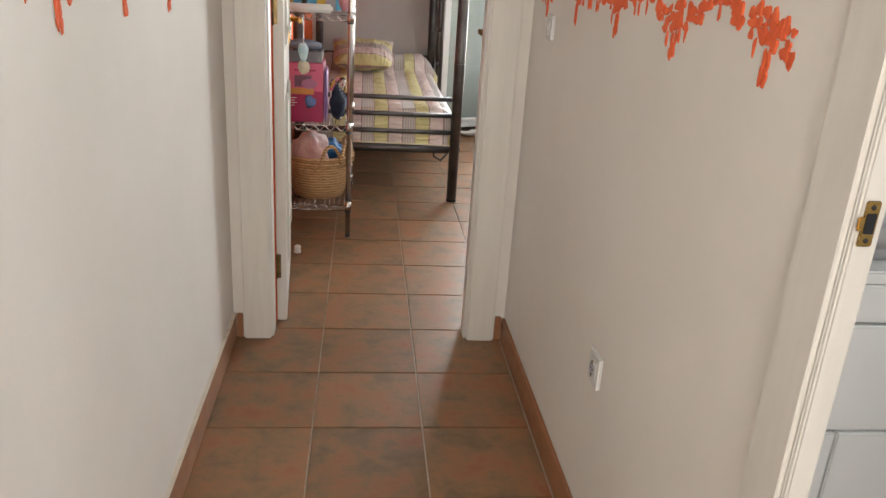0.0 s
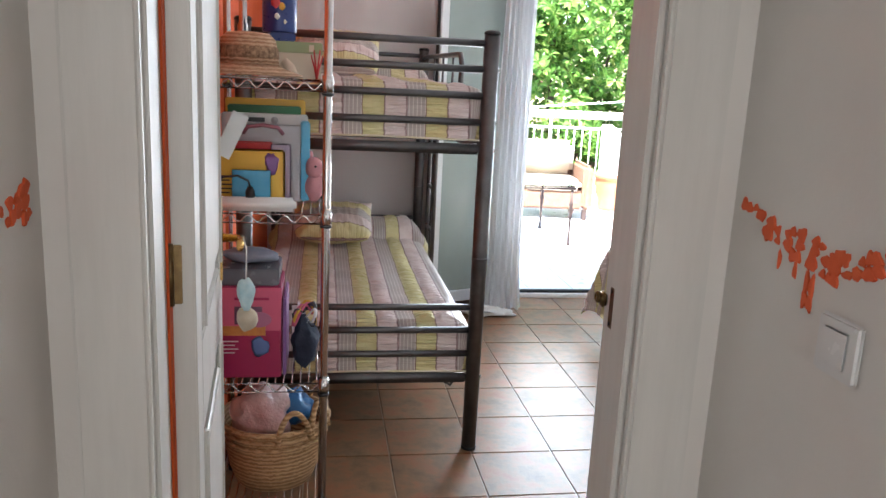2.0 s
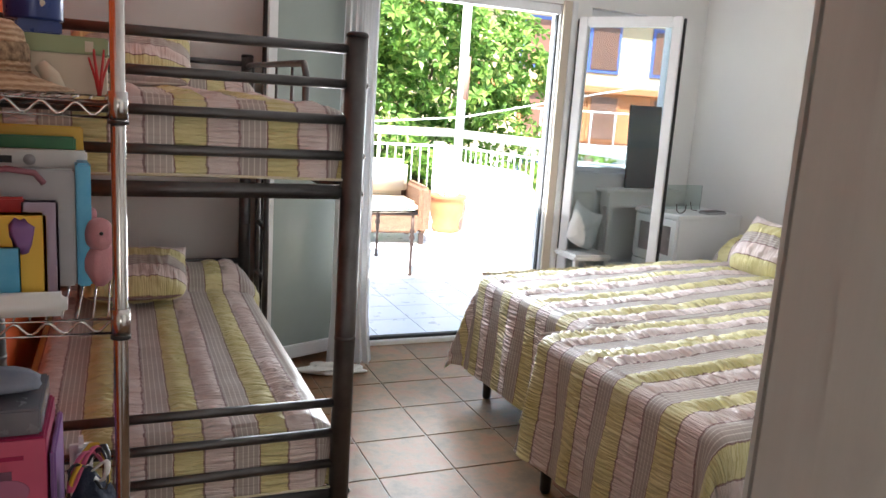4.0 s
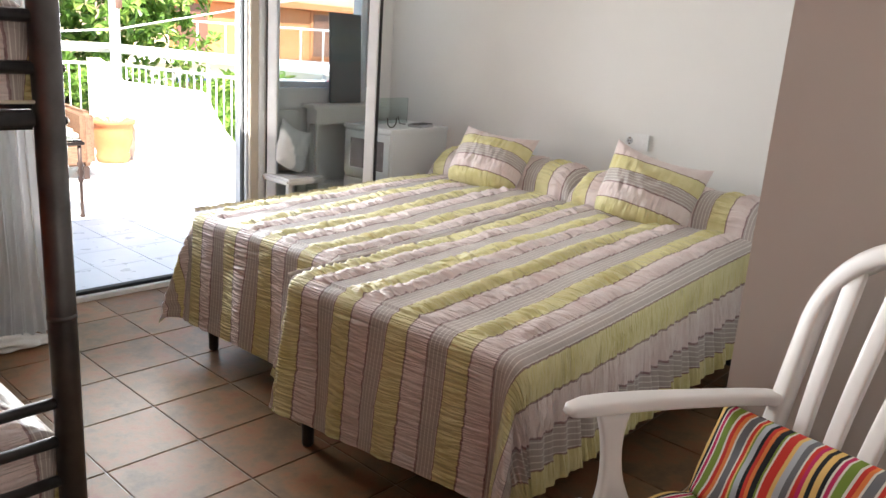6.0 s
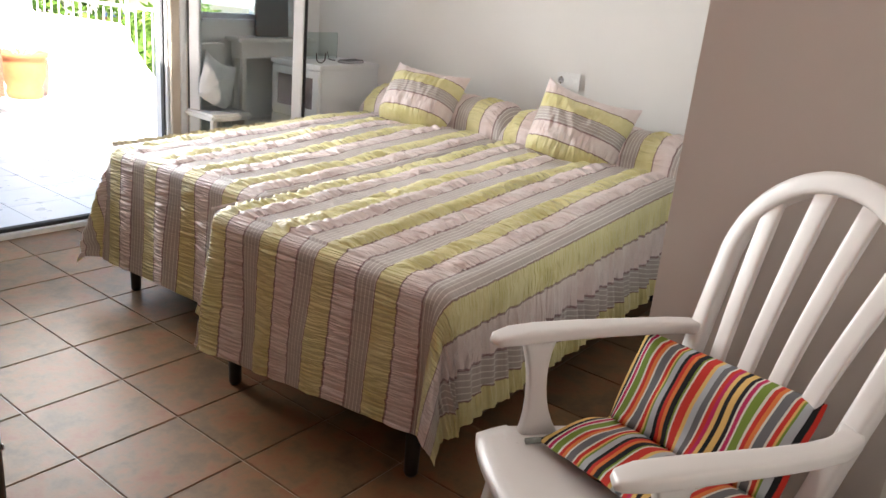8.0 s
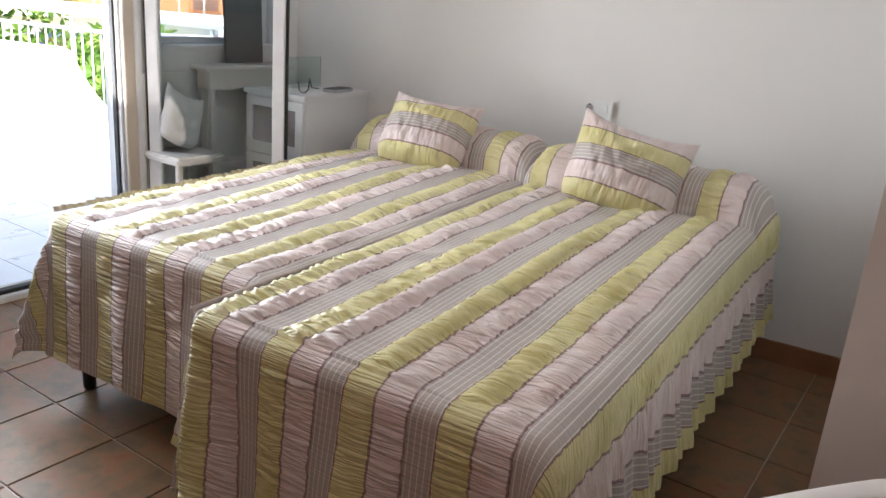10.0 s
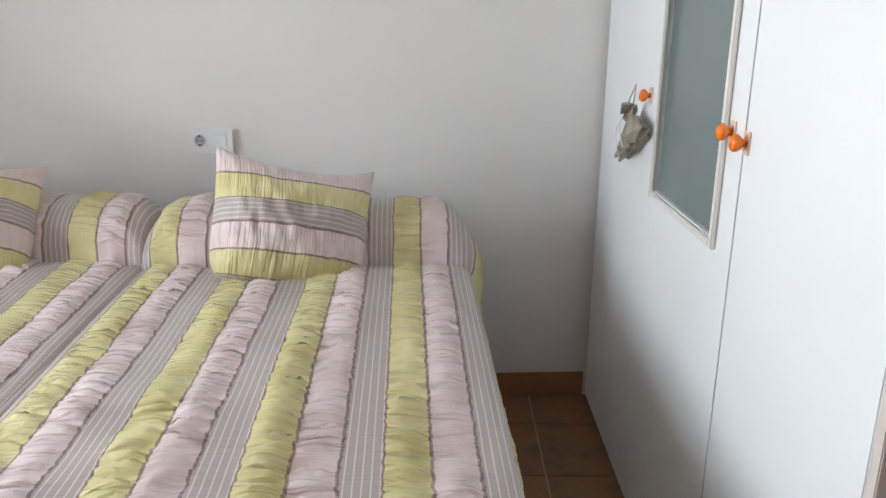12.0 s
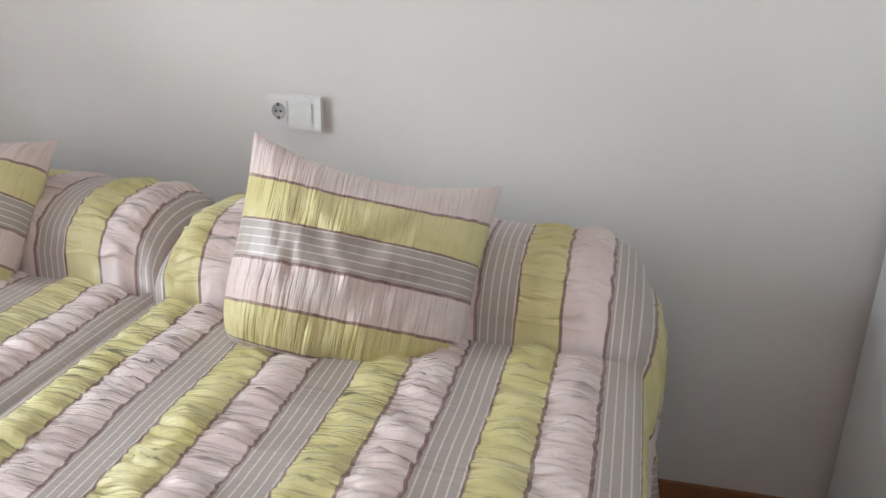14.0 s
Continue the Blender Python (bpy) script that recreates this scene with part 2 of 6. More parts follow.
def cloth_material(name="striped_seersucker", scallop=0.013, depth=0.012):
    """Woven stripes in metres along UV: lilac with white lines, pink and yellow-green gathered bands, dark threads between."""
    m, nt, b = mat(name, 0.40)
    uv = nt.nodes.new("ShaderNodeTexCoord").outputs["UV"]
    sep = nt.nodes.new("ShaderNodeSeparateXYZ")
    nt.links.new(uv, sep.inputs[0])
    u, v = sep.outputs[0], sep.outputs[1]
    wob = math_node(nt, 'MULTIPLY_ADD', noise_node(nt, uv, 1.0, 2, 0.5, (46, 12, 1)), scallop, -scallop / 2)
    vv = math_node(nt, 'ADD', v, wob)
    f = math_node(nt, 'FRACT', math_node(nt, 'ADD', math_node(nt, 'DIVIDE', vv, 0.238), 20.0))
    fs = math_node(nt, 'FRACT', math_node(nt, 'ADD', math_node(nt, 'DIVIDE', v, 0.238), 20.0))
    grey = math_node(nt, 'LESS_THAN', f, 0.31)
    yellow = math_node(nt, 'GREATER_THAN', f, 0.655)
    lines = math_node(nt, 'GREATER_THAN', math_node(nt, 'SINE', math_node(nt, 'MULTIPLY', fs, 2 * math.pi * 4.9 / 0.31)), 0.84)
    greycol = mix(nt, lines, (0.425, 0.365, 0.335), (0.67, 0.62, 0.58))
    patch = noise_node(nt, uv, 9, 4, 0.6)
    pink = ramp(nt, patch, [(0.3, (0.68, 0.535, 0.505)), (0.7, (0.79, 0.69, 0.66))])
    yel = ramp(nt, patch, [(0.3, (0.60, 0.535, 0.22)), (0.7, (0.74, 0.675, 0.37))])
    c = mix(nt, grey, pink, greycol)
    c = mix(nt, yellow, c, yel)
    for edge in (0.0, 0.31, 0.655, 1.0):
        thread = math_node(nt, 'LESS_THAN', math_node(nt, 'ABSOLUTE', math_node(nt, 'SUBTRACT', f, edge)), 0.009 if edge in (0.0, 1.0) else 0.013)
        c = mix(nt, math_node(nt, 'MULTIPLY', math_node(nt, 'MULTIPLY', thread, 0.9), math_node(nt, 'MULTIPLY_ADD', noise_node(nt, uv, 60, 2), 0.9, 0.35, clamp=True)), c, (0.17, 0.055, 0.065))
    nt.links.new(c, b.inputs["Base Color"])
    b.inputs["Sheen Weight"].default_value = 0.15
    # gathers run across the coloured bands, the lilac band lies flat
    gath = noise_node(nt, uv, 1.0, 2, 0.5, (120, 7, 1))
    fine = noise_node(nt, uv, 1.0, 2, 0.5, (150, 60, 1))
    amt = math_node(nt, 'MULTIPLY_ADD', grey, -0.85, 1.0)
    crease = math_node(nt, 'SMOOTH_MIN', math_node(nt, 'MULTIPLY', gath, 1.6), 0.95, 0.3)
    h = math_node(nt, 'MULTIPLY', math_node(nt, 'MULTIPLY_ADD', fine, 0.2, crease), amt)
    bump(nt, b, h, 1.0, depth)
    return m


CLOTH = cloth_material()
CUSHION_CLOTH = cloth_material("striped_cushion_cotton", 0.005, 0.006)


def stripes_material():
    """A woven cotton with many upright coloured stripes, of unlike widths, along UV x."""
    m, nt, b = mat("multicolour_striped_cotton", 0.9)
    uv = nt.nodes.new("ShaderNodeTexCoord").outputs["UV"]
    sep = nt.nodes.new("ShaderNodeSeparateXYZ")
    nt.links.new(uv, sep.inputs[0])
    n = nt.nodes.new("ShaderNodeValToRGB")
    n.color_ramp.interpolation = 'CONSTANT'
    K, W_, R_, Y_, G_, O_, S_, M_, L_ = (0.008, 0.008, 0.010), (0.70, 0.66, 0.58), (0.58, 0.035, 0.022), (0.72, 0.46, 0.15), (0.17, 0.25, 0.035), (0.70, 0.20, 0.05), (0.14, 0.14, 0.15), (0.50, 0.02, 0.10), (0.42, 0.45, 0.48)
    seq = [(K, 2), (Y_, 3), (K, 2), (W_, 1), (M_, 2), (W_, 1), (G_, 4), (W_, 1), (R_, 2), (O_, 2), (W_, 1), (S_, 4), (W_, 1), (R_, 2), (Y_, 1), (G_, 1), (L_, 3), (K, 2), (R_, 2), (O_, 2), (K, 3),
           (G_, 1), (W_, 1), (R_, 4), (Y_, 2), (L_, 3), (S_, 3), (W_, 1), (R_, 2), (M_, 2), (Y_, 2)]
    total = sum(w for _, w in seq)
    el = n.color_ramp.elements
    while len(el) < len(seq):
        el.new(0.5)
    at = 0
    for e, (c, w) in zip(el, seq):
        e.position, e.color = at / total, (*c, 1)
        at += w
    fr = math_node(nt, 'FRACT', math_node(nt, 'MULTIPLY', sep.outputs[0], 1 / 0.31))
    nt.links.new(fr, n.inputs[0])
    nt.links.new(n.outputs[0], b.inputs["Base Color"])
    bump(nt, b, noise_node(nt, uv, 1.0, 3, 0.6, (500, 700, 1)), 0.25, 0.002)
    return m


STRIPES = stripes_material()


def glass_material(name, tint, rough=0.02):
    m, nt, b = mat(name, rough, 0, tint)
    b.inputs["Transmission Weight"].default_value = 1.0
    b.inputs["IOR"].default_value = 1.3
    return m


GLASS = glass_material("window_glass", (0.74, 0.80, 0.82))
PLATE = glass_material("plate_glass", (0.75, 0.85, 0.82), 0.06)


def sheer_material():
    m, nt, b = mat("sheer_curtain", 0.9, 0, (0.80, 0.82, 0.84))
    b.inputs["Transmission Weight"].default_value = 0.0
    b.inputs["Alpha"].default_value = 0.82
    co = coords(nt)
    bump(nt, b, noise_node(nt, co, 1, 2, 0.5, (300, 300, 20)), 0.2, 0.002)
    nt.links.new(ramp(nt, noise_node(nt, co, 3, 3), [(0.3, (0.78, 0.80, 0.83)), (0.7, (0.84, 0.85, 0.86))]), b.inputs["Base Color"])
    return m


SHEER = sheer_material()


def weave_material(name, c1, c2, scale):
    m, nt, b = mat(name, 0.75)
    co = coords(nt)
    w = nt.nodes.new("ShaderNodeTexWave")
    w.bands_direction = 'Z'
    w.inputs["Scale"].default_value, w.inputs["Distortion"].default_value = scale, 3.0
    w.inputs["Detail"].default_value, w.inputs["Detail Scale"].default_value = 3, 2.5
    nt.links.new(co, w.inputs["Vector"])
    n = noise_node(nt, co, 45, 4)
    f = math_node(nt, 'MULTIPLY', math_node(nt, 'ADD', w.outputs["Fac"], n), 0.5)
    nt.links.new(ramp(nt, f, [(0.25, c1), (0.75, c2)]), b.inputs["Base Color"])
    bump(nt, b, f, 0.8, 0.006)
    return m


STRAW = weave_material("woven_straw", (0.30, 0.17, 0.07), (0.56, 0.37, 0.19), 22)
HATSTRAW = weave_material("hat_straw", (0.34, 0.19, 0.10), (0.60, 0.42, 0.27), 30)
WICKER = weave_material("brown_wicker", (0.10, 0.05, 0.03), (0.30, 0.17, 0.10), 26)


def leaf_material():
    m, nt, b = mat("glossy_leaf", 0.42)
    r = nt.nodes.new("ShaderNodeNewGeometry").outputs["Random Per Island"]
    c = ramp(nt, r, [(0.0, (0.08, 0.17, 0.03)), (0.45, (0.16, 0.31, 0.06)), (0.8, (0.28, 0.44, 0.10)), (1.0, (0.44, 0.52, 0.16))])
    nt.links.new(c, b.inputs["Base Color"])
    t = nt.nodes.new("ShaderNodeBsdfTranslucent")
    nt.links.new(c, t.inputs[0])
    mx = nt.nodes.new("ShaderNodeMixShader")
    mx.inputs[0].default_value = 0.5
    nt.links.new(b.outputs[0], mx.inputs[1])
    nt.links.new(t.outputs[0], mx.inputs[2])
    nt.links.new(mx.outputs[0], nt.nodes["Material Output"].inputs[0])
    return m


LEAF = leaf_material()

# ---- mesh helpers ----


def mesh_from(verts, faces, material, smooth=False, uvs=None):
    me = bpy.data.meshes.new("mesh")
    me.from_pydata([tuple(v) for v in verts], [], [tuple(f) for f in faces])
    me.materials.append(material)
    if smooth:
        me.polygons.foreach_set("use_smooth", [True] * len(me.polygons))
    if uvs is not None:
        layer = me.uv_layers.new(name="UVMap")
        idx = np.zeros(len(me.loops), dtype=np.int32)
        me.loops.foreach_get("vertex_index", idx)
        layer.data.foreach_set("uv", np.asarray(uvs, dtype=np.float32)[idx].ravel())
    me.update()
    return me


def from_bm(bm, material, smooth=False):
    me = bpy.data.meshes.new("mesh")
    bmesh.ops.recalc_face_normals(bm, faces=bm.faces)
    bm.to_mesh(me)
    bm.free()
    me.materials.append(material)
    if smooth:
        me.polygons.foreach_set("use_smooth", [True] * len(me.polygons))
    return me


def part(name, me, parent=None, label="", m=None):
    """Link a mesh as one object, under a thing where parent is given."""
    ob = new(name, me)
    if parent is not None:
        ob.parent = parent
    if m is not None:
        ob.matrix_local = m
    if label:
        ob["label"] = label
    return ob


def thing(name, label, category, m=None, group="", me=None):
    ob = new(name, me)
    if m is not None:
        ob.matrix_world = m
    return tagged(ob, label, category, group)


def structure(name, me, label="", category=""):
    return tagged(new(name, me), label, category, kind="structure")


def bx(lo, hi, material, bevel=0.0, segs=2, smooth=False):
    """A box from corner to corner, its edges rounded."""
    bm = bmesh.new()
    bmesh.ops.create_cube(bm, size=1)
    for v in bm.verts:
        for i in range(3):
            v.co[i] = lo[i] if v.co[i] < 0 else hi[i]
    if bevel:
        bmesh.ops.bevel(bm, geom=list(bm.edges), offset=bevel, segments=segs, affect='EDGES', clamp_overlap=True)
    return from_bm(bm, material, smooth)


def boxes(list_of, material, bevel=0.0):
    """Several boxes in one mesh."""
    bm = bmesh.new()
    for lo, hi in list_of:
        r = bmesh.ops.create_cube(bm, size=1)
        for v in r["verts"]:
            for i in range(3):
                v.co[i] = lo[i] if v.co[i] < 0 else hi[i]
    if bevel:
        bmesh.ops.bevel(bm, geom=list(bm.edges), offset=bevel, segments=1, affect='EDGES', clamp_overlap=True)
    return from_bm(bm, material)


def tube(pts, r, material, n=10, closed=False, flat=None):
    """A round (or flattened) bar along points; r may be a list."""
    pts = [Vector(p) for p in pts]
    k = len(pts)
    rs = r if isinstance(r, (list, tuple)) else [r] * k
    verts, faces = [], []
    up = Vector((0, 0, 1))
    prev = None
    for i, p in enumerate(pts):
        a = pts[(i - 1) % k] if (closed or i > 0) else p
        b = pts[(i + 1) % k] if (closed or i < k - 1) else p
        d = (b - a).normalized()
        if prev is None:
            ref = up if abs(d.z) < 0.9 else Vector((1, 0, 0))
            s = d.cross(ref).normalized()
        else:
            s = (prev - d * prev.dot(d)).normalized()
        prev = s
        q = d.cross(s)
        fx, fy = flat if flat else (1, 1)
        for j in range(n):
            an = 2 * math.pi * j / n
            verts.append(p + s * (math.cos(an) * rs[i] * fx) + q * (math.sin(an) * rs[i] * fy))
    for i in range(k if closed else k - 1):
        for j in range(n):
            a, b = i * n + j, i * n + (j + 1) % n
            c, d2 = ((i + 1) % k) * n + (j + 1) % n, ((i + 1) % k) * n + j
            faces.append((a, b, c, d2))
    if not closed:
        faces.append(tuple(reversed(range(n))))
        faces.append(tuple((k - 1) * n + j for j in range(n)))
    return mesh_from(verts, faces, material, True)


def strap(pts, width, thick, facing, material, n=16):
    """A bar of rounded rectangular section along points; facing(k) is the way its broad face looks."""
    pts = [Vector(p) for p in pts]
    k = len(pts)
    ws = width if isinstance(width, (list, tuple)) else [width] * k
    ts = thick if isinstance(thick, (list, tuple)) else [thick] * k
    verts, faces = [], []
    for i, p in enumerate(pts):
        d = (pts[min(i + 1, k - 1)] - pts[max(i - 1, 0)]).normalized()
        f = facing(i / (k - 1))
        f = (f - d * f.dot(d)).normalized()
        w = d.cross(f)
        for j in range(n):
            an = 2 * math.pi * (j + 0.5) / n
            cx, cy = math.cos(an), math.sin(an)
            verts.append(p + w * (math.copysign(abs(cx) ** 0.42, cx) * ws[i] / 2) + f * (math.copysign(abs(cy) ** 0.42, cy) * ts[i] / 2))
    for i in range(k - 1):
        for j in range(n):
            faces.append((i * n + j, i * n + (j + 1) % n, (i + 1) * n + (j + 1) % n, (i + 1) * n + j))
    faces.append(tuple(reversed(range(n))))
    faces.append(tuple((k - 1) * n + j for j in range(n)))
    return mesh_from(verts, faces, material, True)


def lathe(profile, material, n=24, smooth=True):
    """A turned body from (radius, height) pairs."""
    verts, faces = [], []
    for r, z in profile:
        for j in range(n):
            a = 2 * math.pi * j / n
            verts.append((r * math.cos(a), r * math.sin(a), z))
    for i in range(len(profile) - 1):
        for j in range(n):
            faces.append((i * n + j, i * n + (j + 1) % n, (i + 1) * n + (j + 1) % n, (i + 1) * n + j))
    faces.append(tuple(reversed(range(n))))
    faces.append(tuple((len(profile) - 1) * n + j for j in range(n)))
    return mesh_from(verts, faces, material, smooth)


def prism(outline, depth, material, m=None, bevel=0.0, smooth=False):
    """An outline in the xy plane pushed out along z."""
    bm = bmesh.new()
    f = bm.faces.new([bm.verts.new((x, y, 0)) for x, y in outline])
    r = bmesh.ops.extrude_face_region(bm, geom=[f])
    bmesh.ops.translate(bm, vec=(0, 0, depth), verts=[v for v in r["geom"] if isinstance(v, bmesh.types.BMVert)])
    if bevel:
        bmesh.ops.bevel(bm, geom=list(bm.edges), offset=bevel, segments=2, affect='EDGES', clamp_overlap=True)
    if m is not None:
        bmesh.ops.transform(bm, matrix=m, verts=bm.verts)
    return from_bm(bm, material, smooth)


def ball(c, r, material, scale=(1, 1, 1), lump=0.0, seed=0, sub=3):
    bm = bmesh.new()
    bmesh.ops.create_icosphere(bm, subdivisions=sub, radius=1)
    for v in bm.verts:
        k = 1 + lump * noise.noise(v.co * 1.7 + Vector((seed * 7.3, seed, 0)))
        v.co = Vector((v.co.x * scale[0] * r * k + c[0], v.co.y * scale[1] * r * k + c[1], v.co.z * scale[2] * r * k + c[2]))
    return from_bm(bm, material, True)


def cushion(w, h, t, material, n=54, seed=1, sag=0.02):
    """A stuffed square: corners drawn out, edges puckered. Lies in xz, thick along y; UV x up the cushion so bands run across."""
    verts, uvs, faces = [], [], []
    for side in (1, -1):
        for i in range(n + 1):
            for j in range(n + 1):
                a, b = 2 * i / n - 1, 2 * j / n - 1
                fall = (1 - abs(a) ** 2.7) * (1 - abs(b) ** 2.7)
                ear = 1 - 0.10 * (1 - a * a) * abs(b) - 0.06 * (1 - b * b) * abs(a)
                wr = noise.noise(Vector((a * 4, b * 4, seed * 3.1 + side))) * 0.012 + noise.noise(Vector((a * 15 + 1.5 * b, b * 3, seed))) * 0.010
                y = side * (t * 0.5 * fall ** 0.6 + wr * fall ** 0.4)
                low = 0.19 * a * a * max(-b, 0) ** 3
                verts.append((a * w / 2 * (1 - 0.06 * (1 - b * b) - low), y, b * h / 2 * (ear - low) - sag * (1 - a * a) * max(b, 0)))
                uvs.append((a * w / 2 + seed, 0.0785 + h / 2 - b * h / 2))
    m1 = (n + 1) ** 2
    for s in (0, 1):
        for i in range(n):
            for j in range(n):
                q = [s * m1 + i * (n + 1) + j, s * m1 + (i + 1) * (n + 1) + j, s * m1 + (i + 1) * (n + 1) + j + 1, s * m1 + i * (n + 1) + j + 1]
                faces.append(q if s else q[::-1])
    return mesh_from(verts, faces, material, True, uvs)


def tag_text(body, size, material, m, parent, name="writing"):
    c = bpy.data.curves.new("writing", 'FONT')
    c.body, c.size, c.extrude = body, size, 0.0004
    c.materials.append(material)
    ob = new(name, c)
    ob.parent = parent
    ob.matrix_local = m
    return ob

# ---- large structure ----
H = 2.55
T = 0.336
# corridor: x -0.085..0.925; bedroom: x -0.06..4.1, y 3.10..7.03; the east wall stands four degrees askew


def east(y):
    return 4.172 - 0.066 * (y - 3.855)


structure("wall_corridor_west", bx((-0.205, -1.3, 0), (-0.085, 2.99, H), WALL), "rough white plaster corridor wall", "wall")
structure("wall_corridor_east", boxes([((0.925, 1.16, 0), (0.965, 2.99, H)), ((0.925, -1.3, 0), (0.965, 0.36, H)), ((0.925, 0.36, 2.06), (0.965, 1.16, H))], WALL), "rough white plaster corridor wall with a doorway", "wall")
structure("wall_corridor_south", bx((-0.205, -1.42, 0), (1.035, -1.3, H), WALL), "plain white plaster wall", "wall")
structure("wall_door", boxes([((-0.205, 2.99, 0), (0.02, 3.10, H)), ((0.815, 2.99, 0), (4.4, 3.118, H)), ((0.02, 2.99, 2.07), (0.815, 3.10, H))], WALL), "white plaster wall with the bedroom doorway", "wall")
structure("wall_west", bx((-0.18, 3.10, 0), (-0.06, 7.25, H), ORANGE_WALL), "bedroom wall painted bright orange", "wall")
structure("wall_north", boxes([((-0.18, 7.03, 0), (1.62, 7.25, H)), ((2.90, 7.03, 0), (3.06, 7.25, H)), ((3.80, 7.03, 0), (4.3, 7.25, H)), ((1.62, 7.03, 2.14), (2.90, 7.25, H)), ((3.06, 7.03, 0), (3.80, 7.25, 1.09)), ((3.06, 7.03, 2.14), (3.80, 7.25, H))], ROOMWALL), "white plaster wall with a balcony door and a window", "wall")
structure("wall_east", prism([(east(3.0), 3.0), (4.5, 3.0), (4.5, 7.03), (east(7.03), 7.03)], H, ROOMWALL), "white plaster wall behind the bed heads", "wall")
structure("ceiling", boxes([((-0.205, -1.42, H), (0.9648, 3.10, H + 0.15)), ((-0.18, 3.10, H), (4.5, 7.25, H + 0.15)), ((0.965, -0.72, H), (3.2, 2.99, H + 0.15))], CEIL), "flat white ceiling", "ceiling")
# the room beside the corridor, closed around
structure("wall_side_room", boxes([((0.965, 2.3, 0), (3.2, 2.42, H)), ((3.08, -0.6, 0), (3.2, 2.3, H)), ((0.965, -0.72, 0), (3.2, -0.6, H))], WALL), "plain white plaster walls of the side room", "wall")

# skirting
sk = structure("baseboard", None, "brown terracotta tile skirting", "baseboard")
for lo, hi in [((-0.085, -1.3, 0), (-0.073, 2.976, 0.098)), ((0.913, 1.26, 0), (0.925, 2.976, 0.098)), ((-0.073, 2.978, 0), (-0.0485, 2.99, 0.098)),
               ((0.886, 2.978, 0), (0.913, 2.99, 0.098)), ((0.90, 3.118, 0), (2.285, 3.130, 0.098)), ((-0.06, 3.92, 0), (-0.048, 7.03, 0.098)), ((-0.048, 7.018, 0), (1.55, 7.03, 0.098)), ((2.93, 7.018, 0), (3.9, 7.03, 0.098))]:
    part("skirting_run", bx(lo, hi, BASEB, 0.004), sk)
part("skirting_run", prism([(east(3.86) - 0.012, 3.86), (east(3.86), 3.86), (east(7.0), 7.0), (east(7.0) - 0.012, 7.0)], 0.098, BASEB, None, 0.003), sk)

# glare on the skirting's top face, put in as a pale strip
part("skirting_highlight", bx((-0.085, -1.3, 0.0983), (-0.0725, 2.976, 0.1015), plain("painted_highlight", (0.66, 0.60, 0.52), (0.55, 0.48, 0.40), 0.3, 0, 12), 0.001), sk, "pale strip painted as light along the top edge")
# doorway between corridor and bedroom: jambs, architraves and the open leaf
fr = structure("door_frame_1", None, "white lacquered door frame with rounded architraves", "door frame")


def architrave(x0, x1, y0, y1, z0, z1, parent):
    part("architrave", bx((x0, y0, z0), (x1, y1, z1), WHITE_WOOD, 0.006, 3), parent)


architrave(-0.048, 0.054, 2.968, 2.989, 0, 2.12, fr)
architrave(0.781, 0.886, 2.968, 2.989, 0, 2.12, fr)
architrave(0.0542, 0.7808, 2.968, 2.989, 2.035, 2.12, fr)
part("jamb", bx((0.021, 2.9895, 0), (0.054, 3.105, 2.069), WHITE_WOOD, 0.003), fr)
part("jamb", bx((0.781, 2.9895, 0), (0.814, 3.122, 2.069), WHITE_WOOD, 0.003), fr)
part("jamb", bx((0.0542, 2.9895, 2.036), (0.7808, 3.105, 2.069), WHITE_WOOD, 0.003), fr)
part("stop_bead", bx((0.0542, 2.992, 0), (0.060, 3.06, 2.035), WHITE_WOOD, 0.002), fr)
part("stop_bead", bx((0.771, 2.992, 0), (0.7808, 3.06, 2.035), WHITE_WOOD, 0.002), fr)
architrave(0.786, 0.89, 3.1223, 3.139, 0, 2.12, fr)
part("painted_gap", bx((0.0543, 3.0995, 0.004), (0.0583, 3.1045, 2.03), ORANGE_WALL), fr, "orange paint in the hinge gap")
sp = part("strike_plate", bx((0.7772, 3.070, 1.085), (0.7806, 3.092, 1.155), BRASS, 0.001), fr, "tarnished brass strike plate")
lip = part("latch_lip", bx((0.772, 3.108, 1.112), (0.7805, 3.138, 1.140), BRASS, 0.0042, 4, True), fr, "tarnished brass lip")
part("latch_eye", lathe([(0.0105, 0), (0.0105, 0.004), (0.008, 0.006), (0.004, 0.006), (0.0035, 0.002)], BRASS, 16), lip, "round brass eye", pose(0.7718, 3.127, 1.128, 0, -90, 0))
for z in (1.093, 1.149):
    part("screw", lathe([(0.0035, 0), (0.0035, 0.001), (0.002, 0.0015)], DARK, 10), lip, "dark screw head", pose(0.777, 3.084, z, 0, -90, 0))

